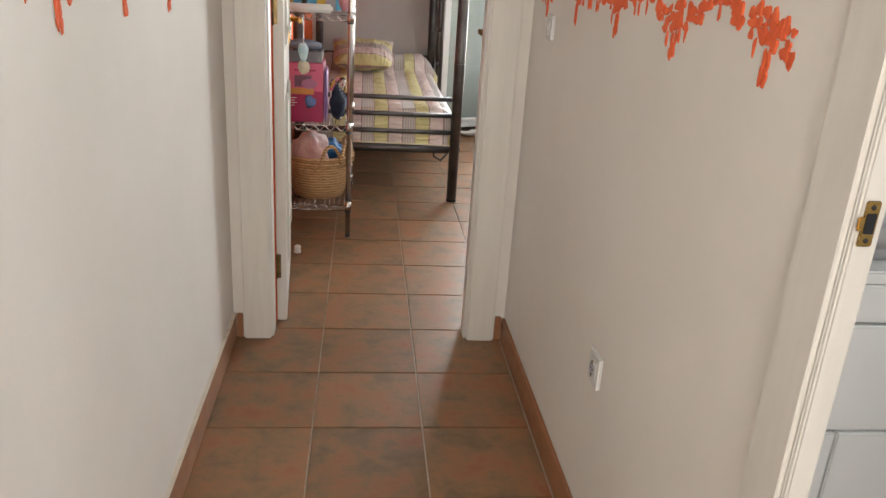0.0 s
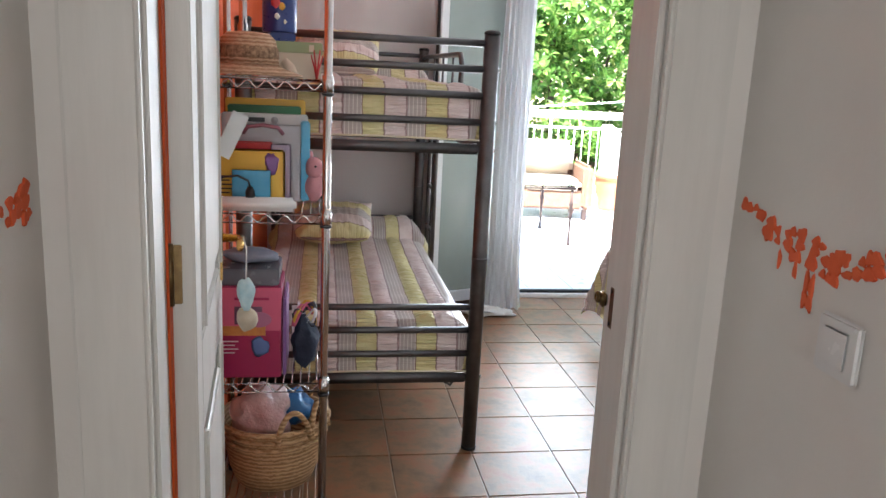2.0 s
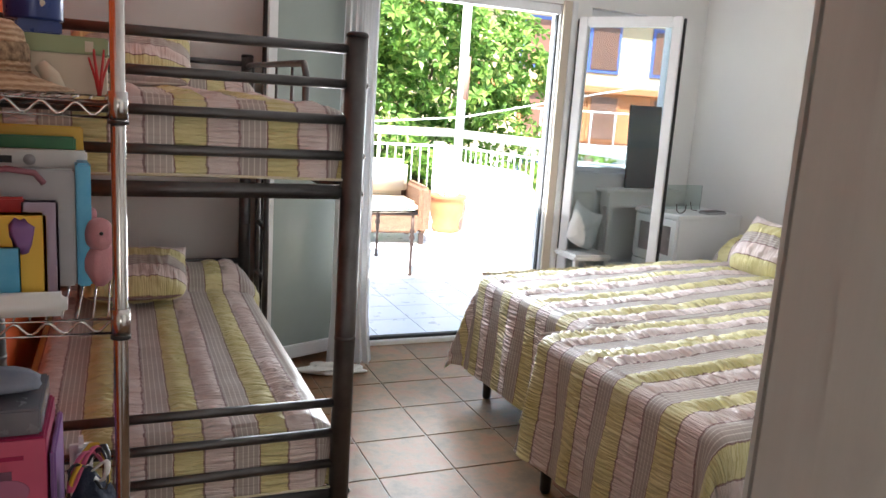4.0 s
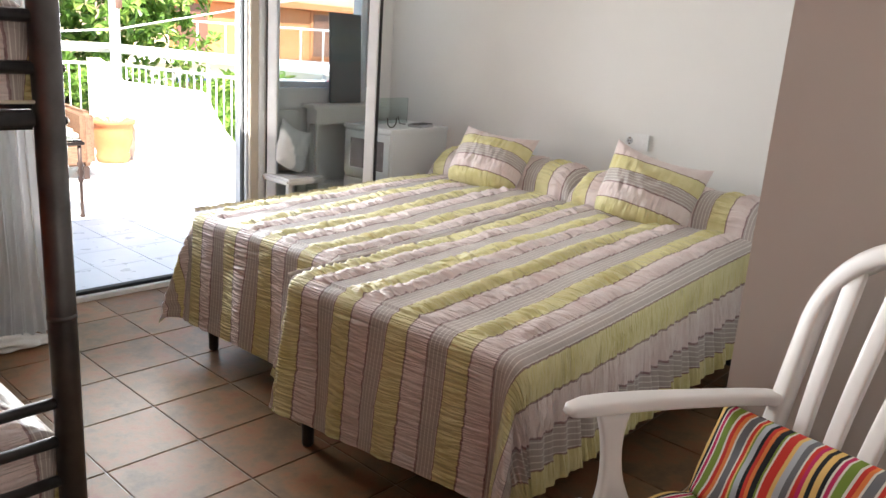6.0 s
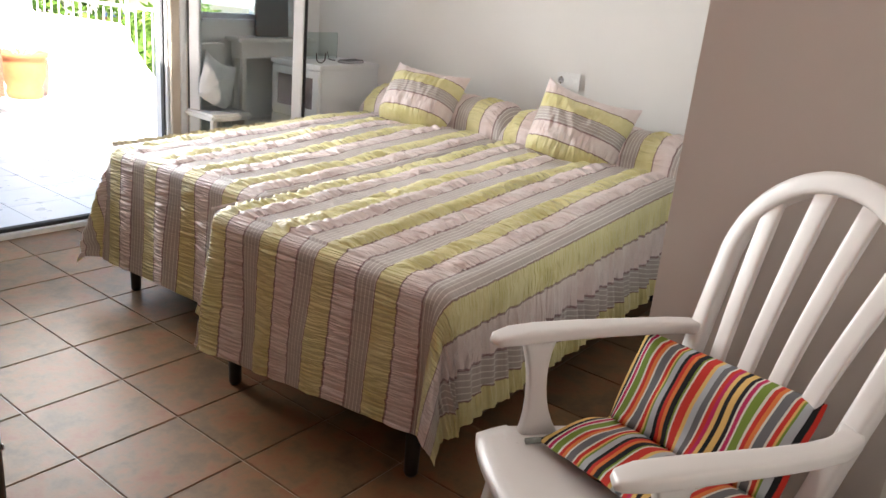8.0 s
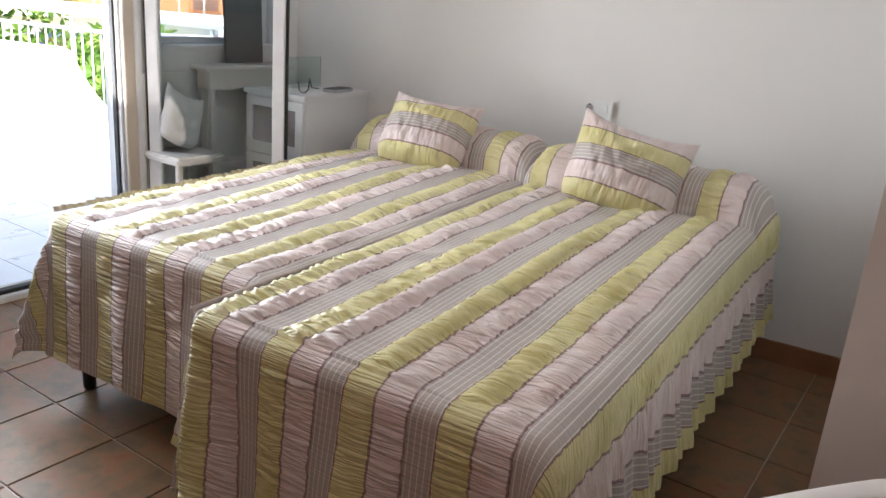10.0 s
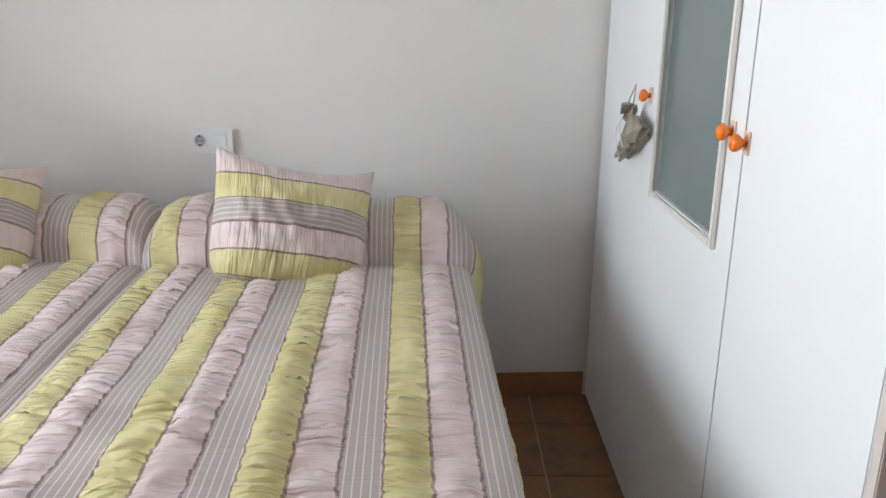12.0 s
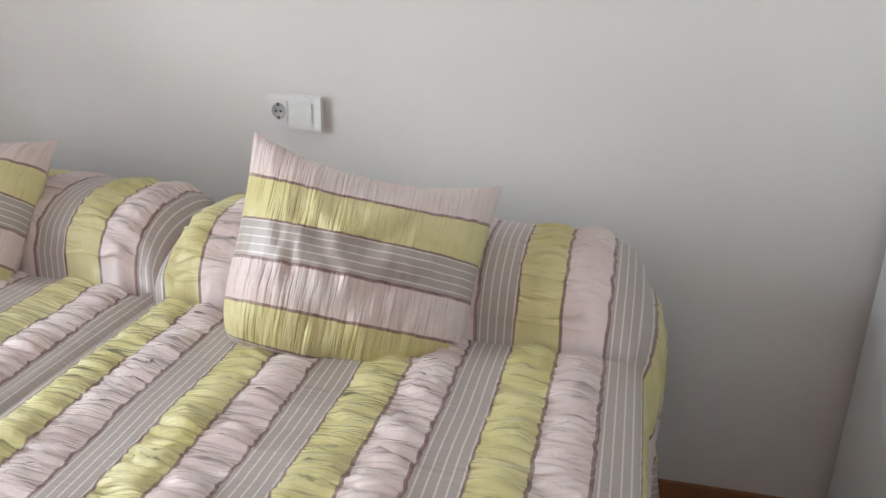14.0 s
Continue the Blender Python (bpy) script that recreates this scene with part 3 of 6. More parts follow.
leaf = structure("door_1", None, "white panelled wooden door standing open", "door")
leaf.matrix_world = pose(0.0605, 3.112, 0, 0, 0, 4.0)
part("stile", bx((0, 0, 0.008), (0.036, 0.10, 2.03), WHITE_WOOD, 0.003), leaf)
part("stile", bx((0, 0.625, 0.008), (0.036, 0.725, 2.03), WHITE_WOOD, 0.003), leaf)
for z0, z1 in ((0.008, 0.19), (0.86, 1.02), (1.91, 2.03)):
    part("rail", bx((0, 0.1002, z0), (0.036, 0.6248, z1), WHITE_WOOD, 0.003), leaf)
for z0, z1 in ((0.19, 0.86), (1.02, 1.91)):
    part("panel", bx((0.010, 0.1002, z0), (0.026, 0.6248, z1), WHITE_WOOD, 0.002), leaf)
    part("raised_field", bx((0.0262, 0.16, z0 + 0.06), (0.040, 0.565, z1 - 0.06), WHITE_WOOD, 0.010, 3), leaf)
    for a in (0.112, 0.59):
        part("panel_bead", bx((0.0262, a, z0 + 0.012), (0.044, a + 0.022, z1 - 0.012), WHITE_WOOD, 0.008, 3), leaf)
part("paint_edge", bx((-0.002, 0.0005, 0.01), (-0.0004, 0.03, 2.02), ORANGE_WALL), leaf, "orange paint along the hinge edge")
for z in (0.235, 1.165, 1.86):
    hg = part("hinge", tube([(-0.001, -0.005, z - 0.05), (-0.001, -0.005, z + 0.05)], 0.005, BRASS, 10), leaf, "tarnished brass hinge")
    part("hinge_plate", bx((0.002, -0.003, z - 0.048), (0.016, -0.0004, z + 0.048), BRASS, 0.0012), hg)
hd = part("handle_plate", bx((0.0365, 0.645, 0.98), (0.042, 0.685, 1.19), GOLD, 0.004), leaf, "polished brass plate")
part("lever", tube([(0.042, 0.665, 1.085), (0.078, 0.665, 1.085), (0.086, 0.655, 1.085), (0.086, 0.56, 1.083)], [0.011, 0.009, 0.010, 0.008], GOLD, 12), hd, "polished brass lever")

# doorway of the side room
fs = structure("door_frame_2", None, "white lacquered door frame with a brass strike plate", "door frame")
part("architrave", bx((0.913, 1.125, 0), (0.9248, 1.215, 2.10), WHITE_WOOD, 0.006, 3), fs)
part("architrave", bx((0.905, 0.30, 0), (0.9248, 0.395, 2.10), WHITE_WOOD, 0.006, 3), fs)
part("architrave", bx((0.905, 0.3955, 2.03), (0.9248, 1.1245, 2.10), WHITE_WOOD, 0.006, 3), fs)
part("jamb", bx((0.9252, 1.125, 0), (0.958, 1.159, 2.059), WHITE_WOOD, 0.003), fs)
part("jamb", bx((0.9252, 0.361, 0), (0.958, 0.395, 2.059), WHITE_WOOD, 0.003), fs)
part("jamb", bx((0.9252, 0.3955, 2.03), (0.958, 1.1245, 2.059), WHITE_WOOD, 0.003), fs)
pl = part("strike_plate", bx((0.930, 1.1216, 1.079), (0.948, 1.1246, 1.133), GOLD, 0.0028, 3), fs, "polished brass strike plate")
part("latch_hole", bx((0.933, 1.1205, 1.0945), (0.945, 1.1214, 1.1185), DARK, 0.0004), pl, "dark latch hole")
part("latch_tongue", bx((0.924, 1.1195, 1.098), (0.931, 1.1225, 1.115), GOLD, 0.0014), pl)
for z in (1.0865, 1.1255):
    part("screw", lathe([(0.0030, 0), (0.0030, 0.0006), (0.0016, 0.001)], DARK, 10), pl, "dark screw head", pose(0.939, 1.1215, z, 90, 0, 0))

# balcony door: frame, threshold, two leaves opened inwards
bd = structure("balcony_door_frame", None, "white aluminium balcony door frame with a black threshold strip", "door frame")
part("frame_post", bx((1.62, 7.045, 0.0), (1.675, 7.13, 2.138), ALU, 0.004), bd)
part("frame_post", bx((2.845, 7.045, 0.0), (2.90, 7.13, 2.138), ALU, 0.004), bd)
part("frame_head", bx((1.6755, 7.045, 2.08), (2.8445, 7.13, 2.138), ALU, 0.004), bd)
part("threshold", bx((1.6755, 7.035, 0.0), (2.8445, 7.14, 0.03), ALU, 0.004), bd)
part("threshold_strip", bx((1.676, 7.06, 0.0305), (2.844, 7.10, 0.05), GASKET, 0.003), bd, "black rubber strip")
part("post_gasket", bx((2.836, 7.07, 0.052), (2.8445, 7.10, 2.078), GASKET, 0.001), bd, "black rubber strip")
part("reveal_lining", bx((2.902, 7.0, 0), (2.94, 7.0295, 2.16), ALU, 0.004), bd)
part("reveal_lining", bx((2.8465, 7.005, 0), (2.9018, 7.0295, 2.16), plain("beige_reveal", (0.55, 0.47, 0.38), (0.5, 0.43, 0.35), 0.6), 0.004), bd, "beige shutter guide")


def glazed_leaf(name, label, m, w, pane_mat, h=2.07):
    """A glazed door leaf in its own xz plane, hinge at x = 0."""
    lf = structure(name, None, label, "balcony door")
    lf.matrix_world = m
    s = 0.058
    part("stile", bx((0, -0.022, 0.04), (s, 0.022, h), ALU, 0.005), lf)
    part("stile", bx((w - s, -0.022, 0.04), (w, 0.022, h), ALU, 0.005), lf)
    part("bottom_rail", bx((s + 0.0003, -0.022, 0.04), (w - s - 0.0003, 0.022, 0.04 + 0.075), ALU, 0.005), lf)
    part("top_rail", bx((s + 0.0003, -0.022, h - 0.06), (w - s - 0.0003, 0.022, h), ALU, 0.005), lf)
    part("pane", bx((s - 0.006, -0.004, 0.11), (w - s + 0.006, 0.004, h - 0.055), pane_mat), lf).visible_shadow = pane_mat is not GLASS
    part("edge_gasket", bx((w + 0.0003, -0.014, 0.05), (w + 0.012, 0.014, h - 0.01), GASKET, 0.003), lf, "black rubber seal")
    part("edge_gasket", bx((-0.012, -0.014, 0.05), (-0.0003, 0.014, h - 0.01), GASKET, 0.003), lf, "black rubber seal")
    return lf


glazed_leaf("balcony_door_east", "white aluminium glazed door leaf standing open beside the bed", pose(2.955, 6.985, 0, 0, 0, math.degrees(math.atan2(-0.535, 0.36))), 0.645, GLASS)
glazed_leaf("balcony_door_west", "white aluminium door leaf with a pale green obscured pane, folded open", pose(1.60, 6.985, 0, 0, 0, 180 + 22), 0.66, BLIND)

wd = structure("window_1", None, "white aluminium window beside the balcony door", "window")
for lo, hi in [((3.06, 7.10, 1.09), (3.105, 7.15, 2.14)), ((3.755, 7.10, 1.09), (3.80, 7.15, 2.14)), ((3.1055, 7.10, 1.09), (3.7545, 7.15, 1.135)), ((3.1055, 7.10, 2.095), (3.7545, 7.15, 2.14))]:
    part("window_frame", bx(lo, hi, ALU, 0.004), wd)
part("pane", bx((3.1, 7.12, 1.13), (3.76, 7.126, 2.10), GLASS), wd).visible_shadow = False
part("window_sill", bx((3.055, 7.012, 1.0905), (3.805, 7.0995, 1.108), ALU, 0.004), wd)

# ---- bed covers ----


def smooth01(x):
    x = np.clip(x, 0, 1)
    return x * x * (3 - 2 * x)


def wave_noise(a, b, seed):
    """Smooth noise on a lattice, from -1 to 1."""
    tab = np.random.RandomState(seed).uniform(-1, 1, (64, 64))
    ia, ib = np.floor(a).astype(int), np.floor(b).astype(int)
    fa, fb = smooth01(a - ia), smooth01(b - ib)
    g = lambda i, j: tab[i % 64, j % 64]
    return (g(ia, ib) * (1 - fa) + g(ia + 1, ib) * fa) * (1 - fb) + (g(ia, ib + 1) * (1 - fa) + g(ia + 1, ib + 1) * fa) * fb


def cover_mesh(W, L, top, near, far, foot, seed, bolster=0.15, head_at=0.40, du=0.0036, dv=0.010, ruffle=1.0, v0=0.0, tuck=None, wide=1.0, lift=0.24, skew=1.0, rise=0.0):
    """A bed cover draped over a mattress W wide, L long: foot at x = 0, near side at y = 0.
    Its sides hang by near, far and foot, and each free corner falls in a cone to a tip. Past x = tuck the far side
    is pressed between two beds; wide stretches the bands of the near valance. UV in metres."""
    us = np.arange(-foot, L + du / 2, du)
    vs = np.arange(-near, W + far + dv / 2, dv)
    U, Vv = np.meshgrid(us, vs, indexing="ij")
    rng = np.random.RandomState(seed)
    ins, rr = 0.028, 0.052
    kv = np.clip(Vv / W, 0, 1)
    ox = np.maximum(ins - U, 0) * (skew + (1 - skew) * kv)
    oy = np.maximum(np.maximum(ins - Vv, Vv - (W - ins)), 0)
    side = np.where(Vv < W / 2, -1.0, 1.0)
    X, Y = np.maximum(U, ins), np.clip(Vv, ins, W - ins)
    r = np.hypot(ox, oy)
    th = np.arctan2(oy, np.maximum(ox, 1e-9))
    both = np.sin(2 * th) ** 2 * ((ox > 0) & (oy > 0))
    hang = np.maximum(r - rr * 1.57, 0)
    flat = r == 0
    flare = 0.07 + 0.06 * np.sin(th) ** 2 + 0.10 * both
    # uneven folds, deeper towards the hem
    fold = np.zeros_like(U)
    foldx = np.zeros_like(U)
    for k in range(4):
        fr_ = rng.uniform(45, 110)
        fold += np.sin(U * fr_ + rng.uniform(0, 6.28) + 0.8 * np.sin(U * 9 + k)) * 0.4
        fr2 = rng.uniform(11, 30)
        foldx += np.sin(Vv * fr2 + rng.uniform(0, 6.28) + 2 * ox + 0.7 * np.sin(Vv * 5 + k)) * 0.4
    cy = np.sin(th) ** 2
    wave = (fold * 0.021 * cy + foldx * 0.023 * (1 - cy)) * smooth01(hang / 0.28) * (1 - 0.6 * both)
    wave += 0.030 * both * np.sin(th * 9 + seed) * smooth01(hang / 0.3)
    reach = np.where(r < rr * 1.57, rr * np.sin(np.clip(r / rr, 0, 1.57)), rr + hang * flare) + wave
    drop = np.where(r < rr * 1.57, rr * (1 - np.cos(np.clip(r / rr, 0, 1.57))), rr + hang * (0.992 - lift * both))
    pressed = np.zeros_like(U)
    if tuck is not None:
        pressed = smooth01((U - tuck) / 0.06) * (side > 0)
    if tuck is not None:
        reach = np.where(side > 0, reach * (1 - 0.5 * both), reach)
    ry = reach * np.sin(th) * (1 - pressed) + pressed * np.minimum(reach * np.sin(th), 0.034)
    X = X - reach * np.cos(th) * (ox > 0)
    Y = Y + side * ry * (oy > 0)
    Z = top - drop
    Z += 0.012 * np.sin(np.pi * kv) * flat + rise * smooth01(U / (L - head_at)) * smooth01((0.3 - oy) / 0.3)
    Z += (0.012 * fold * cy + 0.016 * foldx * (1 - cy)) * smooth01((hang - 0.2) / 0.2) * (1 - both)
    # bolster under the cover at the head
    b = np.clip((U - (L - head_at)) / head_at, 0, 1)
    prof = np.where(b > 0, np.clip(1 - np.abs(1.9 * b - 0.95) ** 2.4, 0, 1) ** 0.5, 0)
    endfall = np.sqrt(np.clip((Vv + 0.02) / 0.13, 0, 1) * (2 - np.clip((Vv + 0.02) / 0.13, 0, 1))) * np.sqrt(np.clip((W + 0.02 - Vv) / 0.13, 0, 1) * (2 - np.clip((W + 0.02 - Vv) / 0.13, 0, 1)))
    Z += bolster * prof * np.where(oy > 0.06, np.clip(1 - oy / 0.3, 0, 1) * 0.45, 0.36 + 0.64 * endfall)
    Y -= side * 0.03 * prof * smooth01((oy - 0.02) / 0.06) * smooth01((0.25 - oy) / 0.1) * -1
    Z -= 0.016 * np.exp(-((U - (L - head_at)) / 0.016) ** 2) * flat
    # gathers of the coloured bands: soft creases across each band, none in the lilac
    vv = np.where(Vv < 0, Vv / wide, Vv)
    f = np.mod((vv + v0) / 0.238 + 20, 1)
    edge = np.minimum(np.abs(f - 0.31), np.minimum(np.abs(f - 0.655), np.minimum(f, 1 - f)))
    band = np.where(f < 0.31, 0.06, 1.0) * (0.2 + 0.8 * np.minimum(1, edge * 12))
    idx = np.where(f < 0.655, 0, 1) + 2 * np.floor((vv + v0) / 0.238)
    lean = wave_noise(U * 3, Vv * 4, seed + 3)
    a1 = U * 80 + lean * 1.6 + idx * 17.3 + Vv * 9 * np.sin(idx * 2.3)
    N = wave_noise(a1, Vv * 5 + idx * 5.1, seed) + 0.5 * wave_noise(a1 * 1.7, Vv * 9 + idx * 3.3, seed + 1)
    N += 0.45 * wave_noise(U * 26 + idx * 3.7, Vv * 8, seed + 5)
    N = 1.1 - 2.0 * np.minimum(np.abs(N), 1.0) ** 0.8
    strength = 0.55 + 0.75 * smooth01(0.5 + 0.9 * wave_noise(U * 5 + idx * 1.7, Vv * 4, seed + 9))
    puck = ruffle * band * N * 0.0092 * strength + 0.005 * wave_noise(U * 9, Vv * 9, seed + 2)
    puck += 0.0045 * np.where(f < 0.31, 0, np.minimum(1, edge * 8))
    puck = puck * np.where(hang > 0.02, 0.5, 1.0) * (0.5 + 0.5 * smooth01(np.minimum(np.abs(oy - 0.04), np.abs(ox - 0.04)) / 0.03)) * (1 - 0.5 * both)
    Z += puck * flat
    steep = smooth01(hang / 0.03)
    X -= puck * np.cos(th) * steep * (~flat)
    Y += side * puck * np.sin(th) * steep * (~flat) * (1 - pressed)
    Z += 0.005 * np.sin(U * 3.1 + Vv * 4.7 + seed) * flat
    Z = np.maximum(Z, 0.010 + 0.006 * (1 + np.sin(U * 40)))
    nu, nv = U.shape
    P = np.stack([X, Y, Z], -1).reshape(-1, 3)
    I = np.arange(nu * nv).reshape(nu, nv)
    Fq = np.stack([I[:-1, :-1], I[1:, :-1], I[1:, 1:], I[:-1, 1:]], -1).reshape(-1, 4)
    uv = np.stack([U, vv + v0], -1).reshape(-1, 2)
    return mesh_from(P.tolist(), Fq.tolist(), CLOTH, True, uv)


def frill(p, q, h, material, amp=0.008, n=150, freq=160):
    """A small gathered frill standing along an edge."""
    p, q = Vector(p), Vector(q)
    d = q - p
    s = Vector((-d.y, d.x, 0)).normalized()
    verts, faces = [], []
    for i in range(n + 1):
        k = i / n
        o = p + d * k
        w = math.sin(k * freq + 1.3 * math.sin(k * 31))
        for lv, a in ((0.0, 0.2), (0.5, 0.8), (1.0, 1.3)):
            verts.append(o + s * (w * amp * a + 0.006 * lv) + Vector((0, 0, h * lv * (1 + 0.18 * math.sin(k * 71)))))
    for i in range(n):
        for lv in range(2):
            c = i * 3 + lv
            faces.append((c, c + 3, c + 4, c + 1))
    return mesh_from(verts, faces, material, True)


BED_TURN = 2.8
HEM = plain("pale_hem", (0.66, 0.60, 0.56), (0.56, 0.49, 0.46), 0.7, 0, 40, 200, 0.3, 0.002)


FRILL = plain("yellow_frill", (0.62, 0.57, 0.33), (0.70, 0.63, 0.55), 0.8, 0, 25, 120, 0.3, 0.002)


def single_bed(o, W, L, near, far, foot, seed, label, tuck=None, skew=1.0):
    m = pose(o[0], o[1], 0, 0, 0, BED_TURN)
    bed = thing("bed", label, "bed", m, "single beds pushed together")
    part("bed_base", bx((0.03, 0.03, 0.27), (L - 0.02, W - 0.03, 0.36), MATTRESS, 0.01), bed, "dark slatted base")
    part("mattress", bx((0.02, 0.015, 0.3605), (L - 0.02, W - 0.015, 0.60), TOWEL, 0.05, 4, True), bed)
    for x, y in ((0.05, 0.09), (0.05, W - 0.06), (L - 0.1, 0.09), (L - 0.1, W - 0.06)):
        part("leg", lathe([(0.018, 0), (0.022, 0.01), (0.026, 0.2695)], DARK, 14), bed, "black tapered leg", pose(x, y, 0))
    cov = thing("bedspread", "ruffled seersucker bedspread striped yellow, pink and lilac", "bedspread", m, "striped bedspreads")
    part("cloth", cover_mesh(W, L, 0.64, near, far, foot, seed, tuck=tuck, wide=1.3, v0=0.022, skew=skew, rise=0.045, bolster=0.155, head_at=0.35), cov)
    if tuck is None:
        part("frill", frill((0.0, W - 0.004, 0.642), (L - 0.45, W - 0.004, 0.672), 0.015, FRILL, 0.006, 260, 300), cov, "gathered yellow frill along the edge")
    else:
        part("edge_cord", tube([(0.01, W + 0.012, 0.634), (L * 0.5, W + 0.014, 0.652), (L - 0.42, W + 0.012, 0.668)], 0.007, HEM, 8), cov, "pale rolled edge beside the other bed")
    return bed


single_bed((1.85, 4.25), 0.945, 2.15, 0.41, 0.42, 0.50, 3, "single bed with black legs pushed beside its twin", 0.16, 0.87)
single_bed((2.05, 5.215), 0.945, 1.92, 0.045, 0.45, 0.50, 8, "single bed with black legs near the balcony door")


def cushion_at(label, centre, up, across, w, h, t, seed, name="cushion", group="striped cushions", mt=None):
    across, up = Vector(across).normalized(), Vector(up).normalized()
    nrm = across.cross(up).normalized()
    up = nrm.cross(across)
    m = Matrix((across, -nrm, up)).transposed().to_4x4()
    m.translation = centre
    return thing(name, label, "cushion", m, group, cushion(w, h, t, mt or CUSHION_CLOTH, seed=seed))


# top edge leans back on the bolster
cushion_at("ruffled square cushion striped yellow, white and grey", (3.60, 4.845, 0.808), (0.21, -0.09, 0.31), (0.125, -0.405, -0.088), 0.47, 0.42, 0.24, 1)
cushion_at("ruffled square cushion striped yellow, white and grey", (3.575, 5.80, 0.815), (0.25, -0.05, 0.27), (0.10, -0.40, -0.03), 0.44, 0.40, 0.23, 2)

# ---- wardrobe built across the corner ----
wr = thing("wardrobe", "white built-in wardrobe with a shade-toned end panel and a glazed door", "wardrobe")
part("end_panel", bx((2.290, 3.135, 0), (2.312, 3.853, 2.52), WARD_SIDE, 0.002), wr, "laminate end panel with its shade put into the taupe colour")
part("carcass", bx((2.3125, 3.135, 0.0), (4.15, 3.832, 2.52), WHITE_CAB, 0.002), wr)


def hollow_door(x0, x1, win=None):
    d0, d1 = 3.8325, 3.853
    if not win:
        return bx((x0, d0, 0.02), (x1, d1, 2.51), WHITE_CAB, 0.002)
    a, b, z0, z1 = win
    return boxes([((x0, d0, 0.02), (a, d1, 2.51)), ((b, d0, 0.02), (x1, d1, 2.51)), ((a, d0, 0.02), (b, d1, z0)), ((a, d0, z1), (b, d1, 2.51))], WHITE_CAB)


d1 = part("door", hollow_door(2.314, 2.855), wr)
d2 = part("door", hollow_door(2.8595, 4.145, (2.955, 3.435, 0.965, 2.2)), wr)
part("glass_panel", bx((2.955, 3.838, 0.965), (3.435, 3.842, 2.2), SMOKED), d2, "grey-green glass panel")
for lo, hi in [((2.940, 3.8535, 0.945), (2.960, 3.864, 2.22)), ((3.430, 3.8535, 0.945), (3.445, 3.864, 2.22)), ((2.9605, 3.8535, 0.945), (3.4295, 3.864, 0.962))]:
    part("glazing_bead", bx(lo, hi, WHITE_WOOD, 0.003), d2)


KNOB_PLATE = plain("pale_knob_plate", (0.78, 0.56, 0.42), (0.74, 0.52, 0.38), 0.3)


def knob(parent, x, z):
    k = part("knob", lathe([(0.007, 0), (0.007, 0.010), (0.012, 0.013), (0.0165, 0.019), (0.0165, 0.026), (0.012, 0.031), (0.003, 0.033)], ORANGE_P, 8), parent, "bright orange plastic knob", pose(x, 3.8535, z, -90, 0, 0))
    part("knob_plate", bx((-0.014, -0.022, 0.0002), (0.014, 0.022, 0.003), KNOB_PLATE, 0.001), k)
    return k


knob(d1, 2.840, 1.178)
knob(d2, 2.915, 1.188)
knob(d2, 3.535, 1.202)


def drawstring_bag():
    b = thing("drawstring_bag", "small beige linen drawstring bag hanging from an orange knob", "bag", pose(3.575, 3.888, 1.088, 0, 28, 0) @ Matrix.Diagonal((1.85, 1.1, 0.70, 1)))
    prof = [(0.012, 0.105), (0.022, 0.10), (0.020, 0.085), (0.012, 0.075), (0.022, 0.055), (0.036, 0.02), (0.052, -0.025), (0.056, -0.040), (0.02, -0.046)]
    n = 36
    verts, faces = [], []
    for i, (r, z) in enumerate(prof):
        for j in range(n):
            a = 2 * math.pi * j / n
            k = r * (1 + 0.10 * math.sin(a * 9 + i) * (1 if 2 < i < 7 else 1.6))
            verts.append((k * math.cos(a) * 1.25, k * math.sin(a) * 0.55, z))
    for i in range(len(prof) - 1):
        for j in range(n):
            faces.append((i * n + j, i * n + (j + 1) % n, (i + 1) * n + (j + 1) % n, (i + 1) * n + j))
    faces.append(tuple(range(n)))
    faces.append(tuple(reversed(range((len(prof) - 1) * n, len(prof) * n))))
    part("pouch", mesh_from(verts, faces, LINEN, True), b)
    part("loop", tube([(0.0, 0.02, 0.07), (-0.012, 0.012, 0.12), (-0.030, -0.004, 0.185), (-0.02, 0.0, 0.12), (0.004, 0.02, 0.075)], 0.002, LINEN, 6), b)
    part("cord", tube([(0.008, 0.022, 0.078), (0.012, 0.036, 0.03), (0.006, 0.038, -0.03), (0.01, 0.03, -0.08)], 0.002, TOWEL, 6), b)
    part("cord", tube([(-0.004, 0.022, 0.078), (-0.014, 0.036, 0.03), (-0.018, 0.037, -0.02), (-0.016, 0.03, -0.065)], 0.002, TOWEL, 6), b)
    part("ribbon", tube([(-0.008, 0.018, 0.085), (-0.035, 0.025, 0.10), (-0.05, 0.018, 0.075)], 0.012, plain("checked_ribbon", (0.5, 0.47, 0.42), (0.10, 0.10, 0.11), 0.8, 0, 160), 6, flat=(1, 0.25)), b)


drawstring_bag()


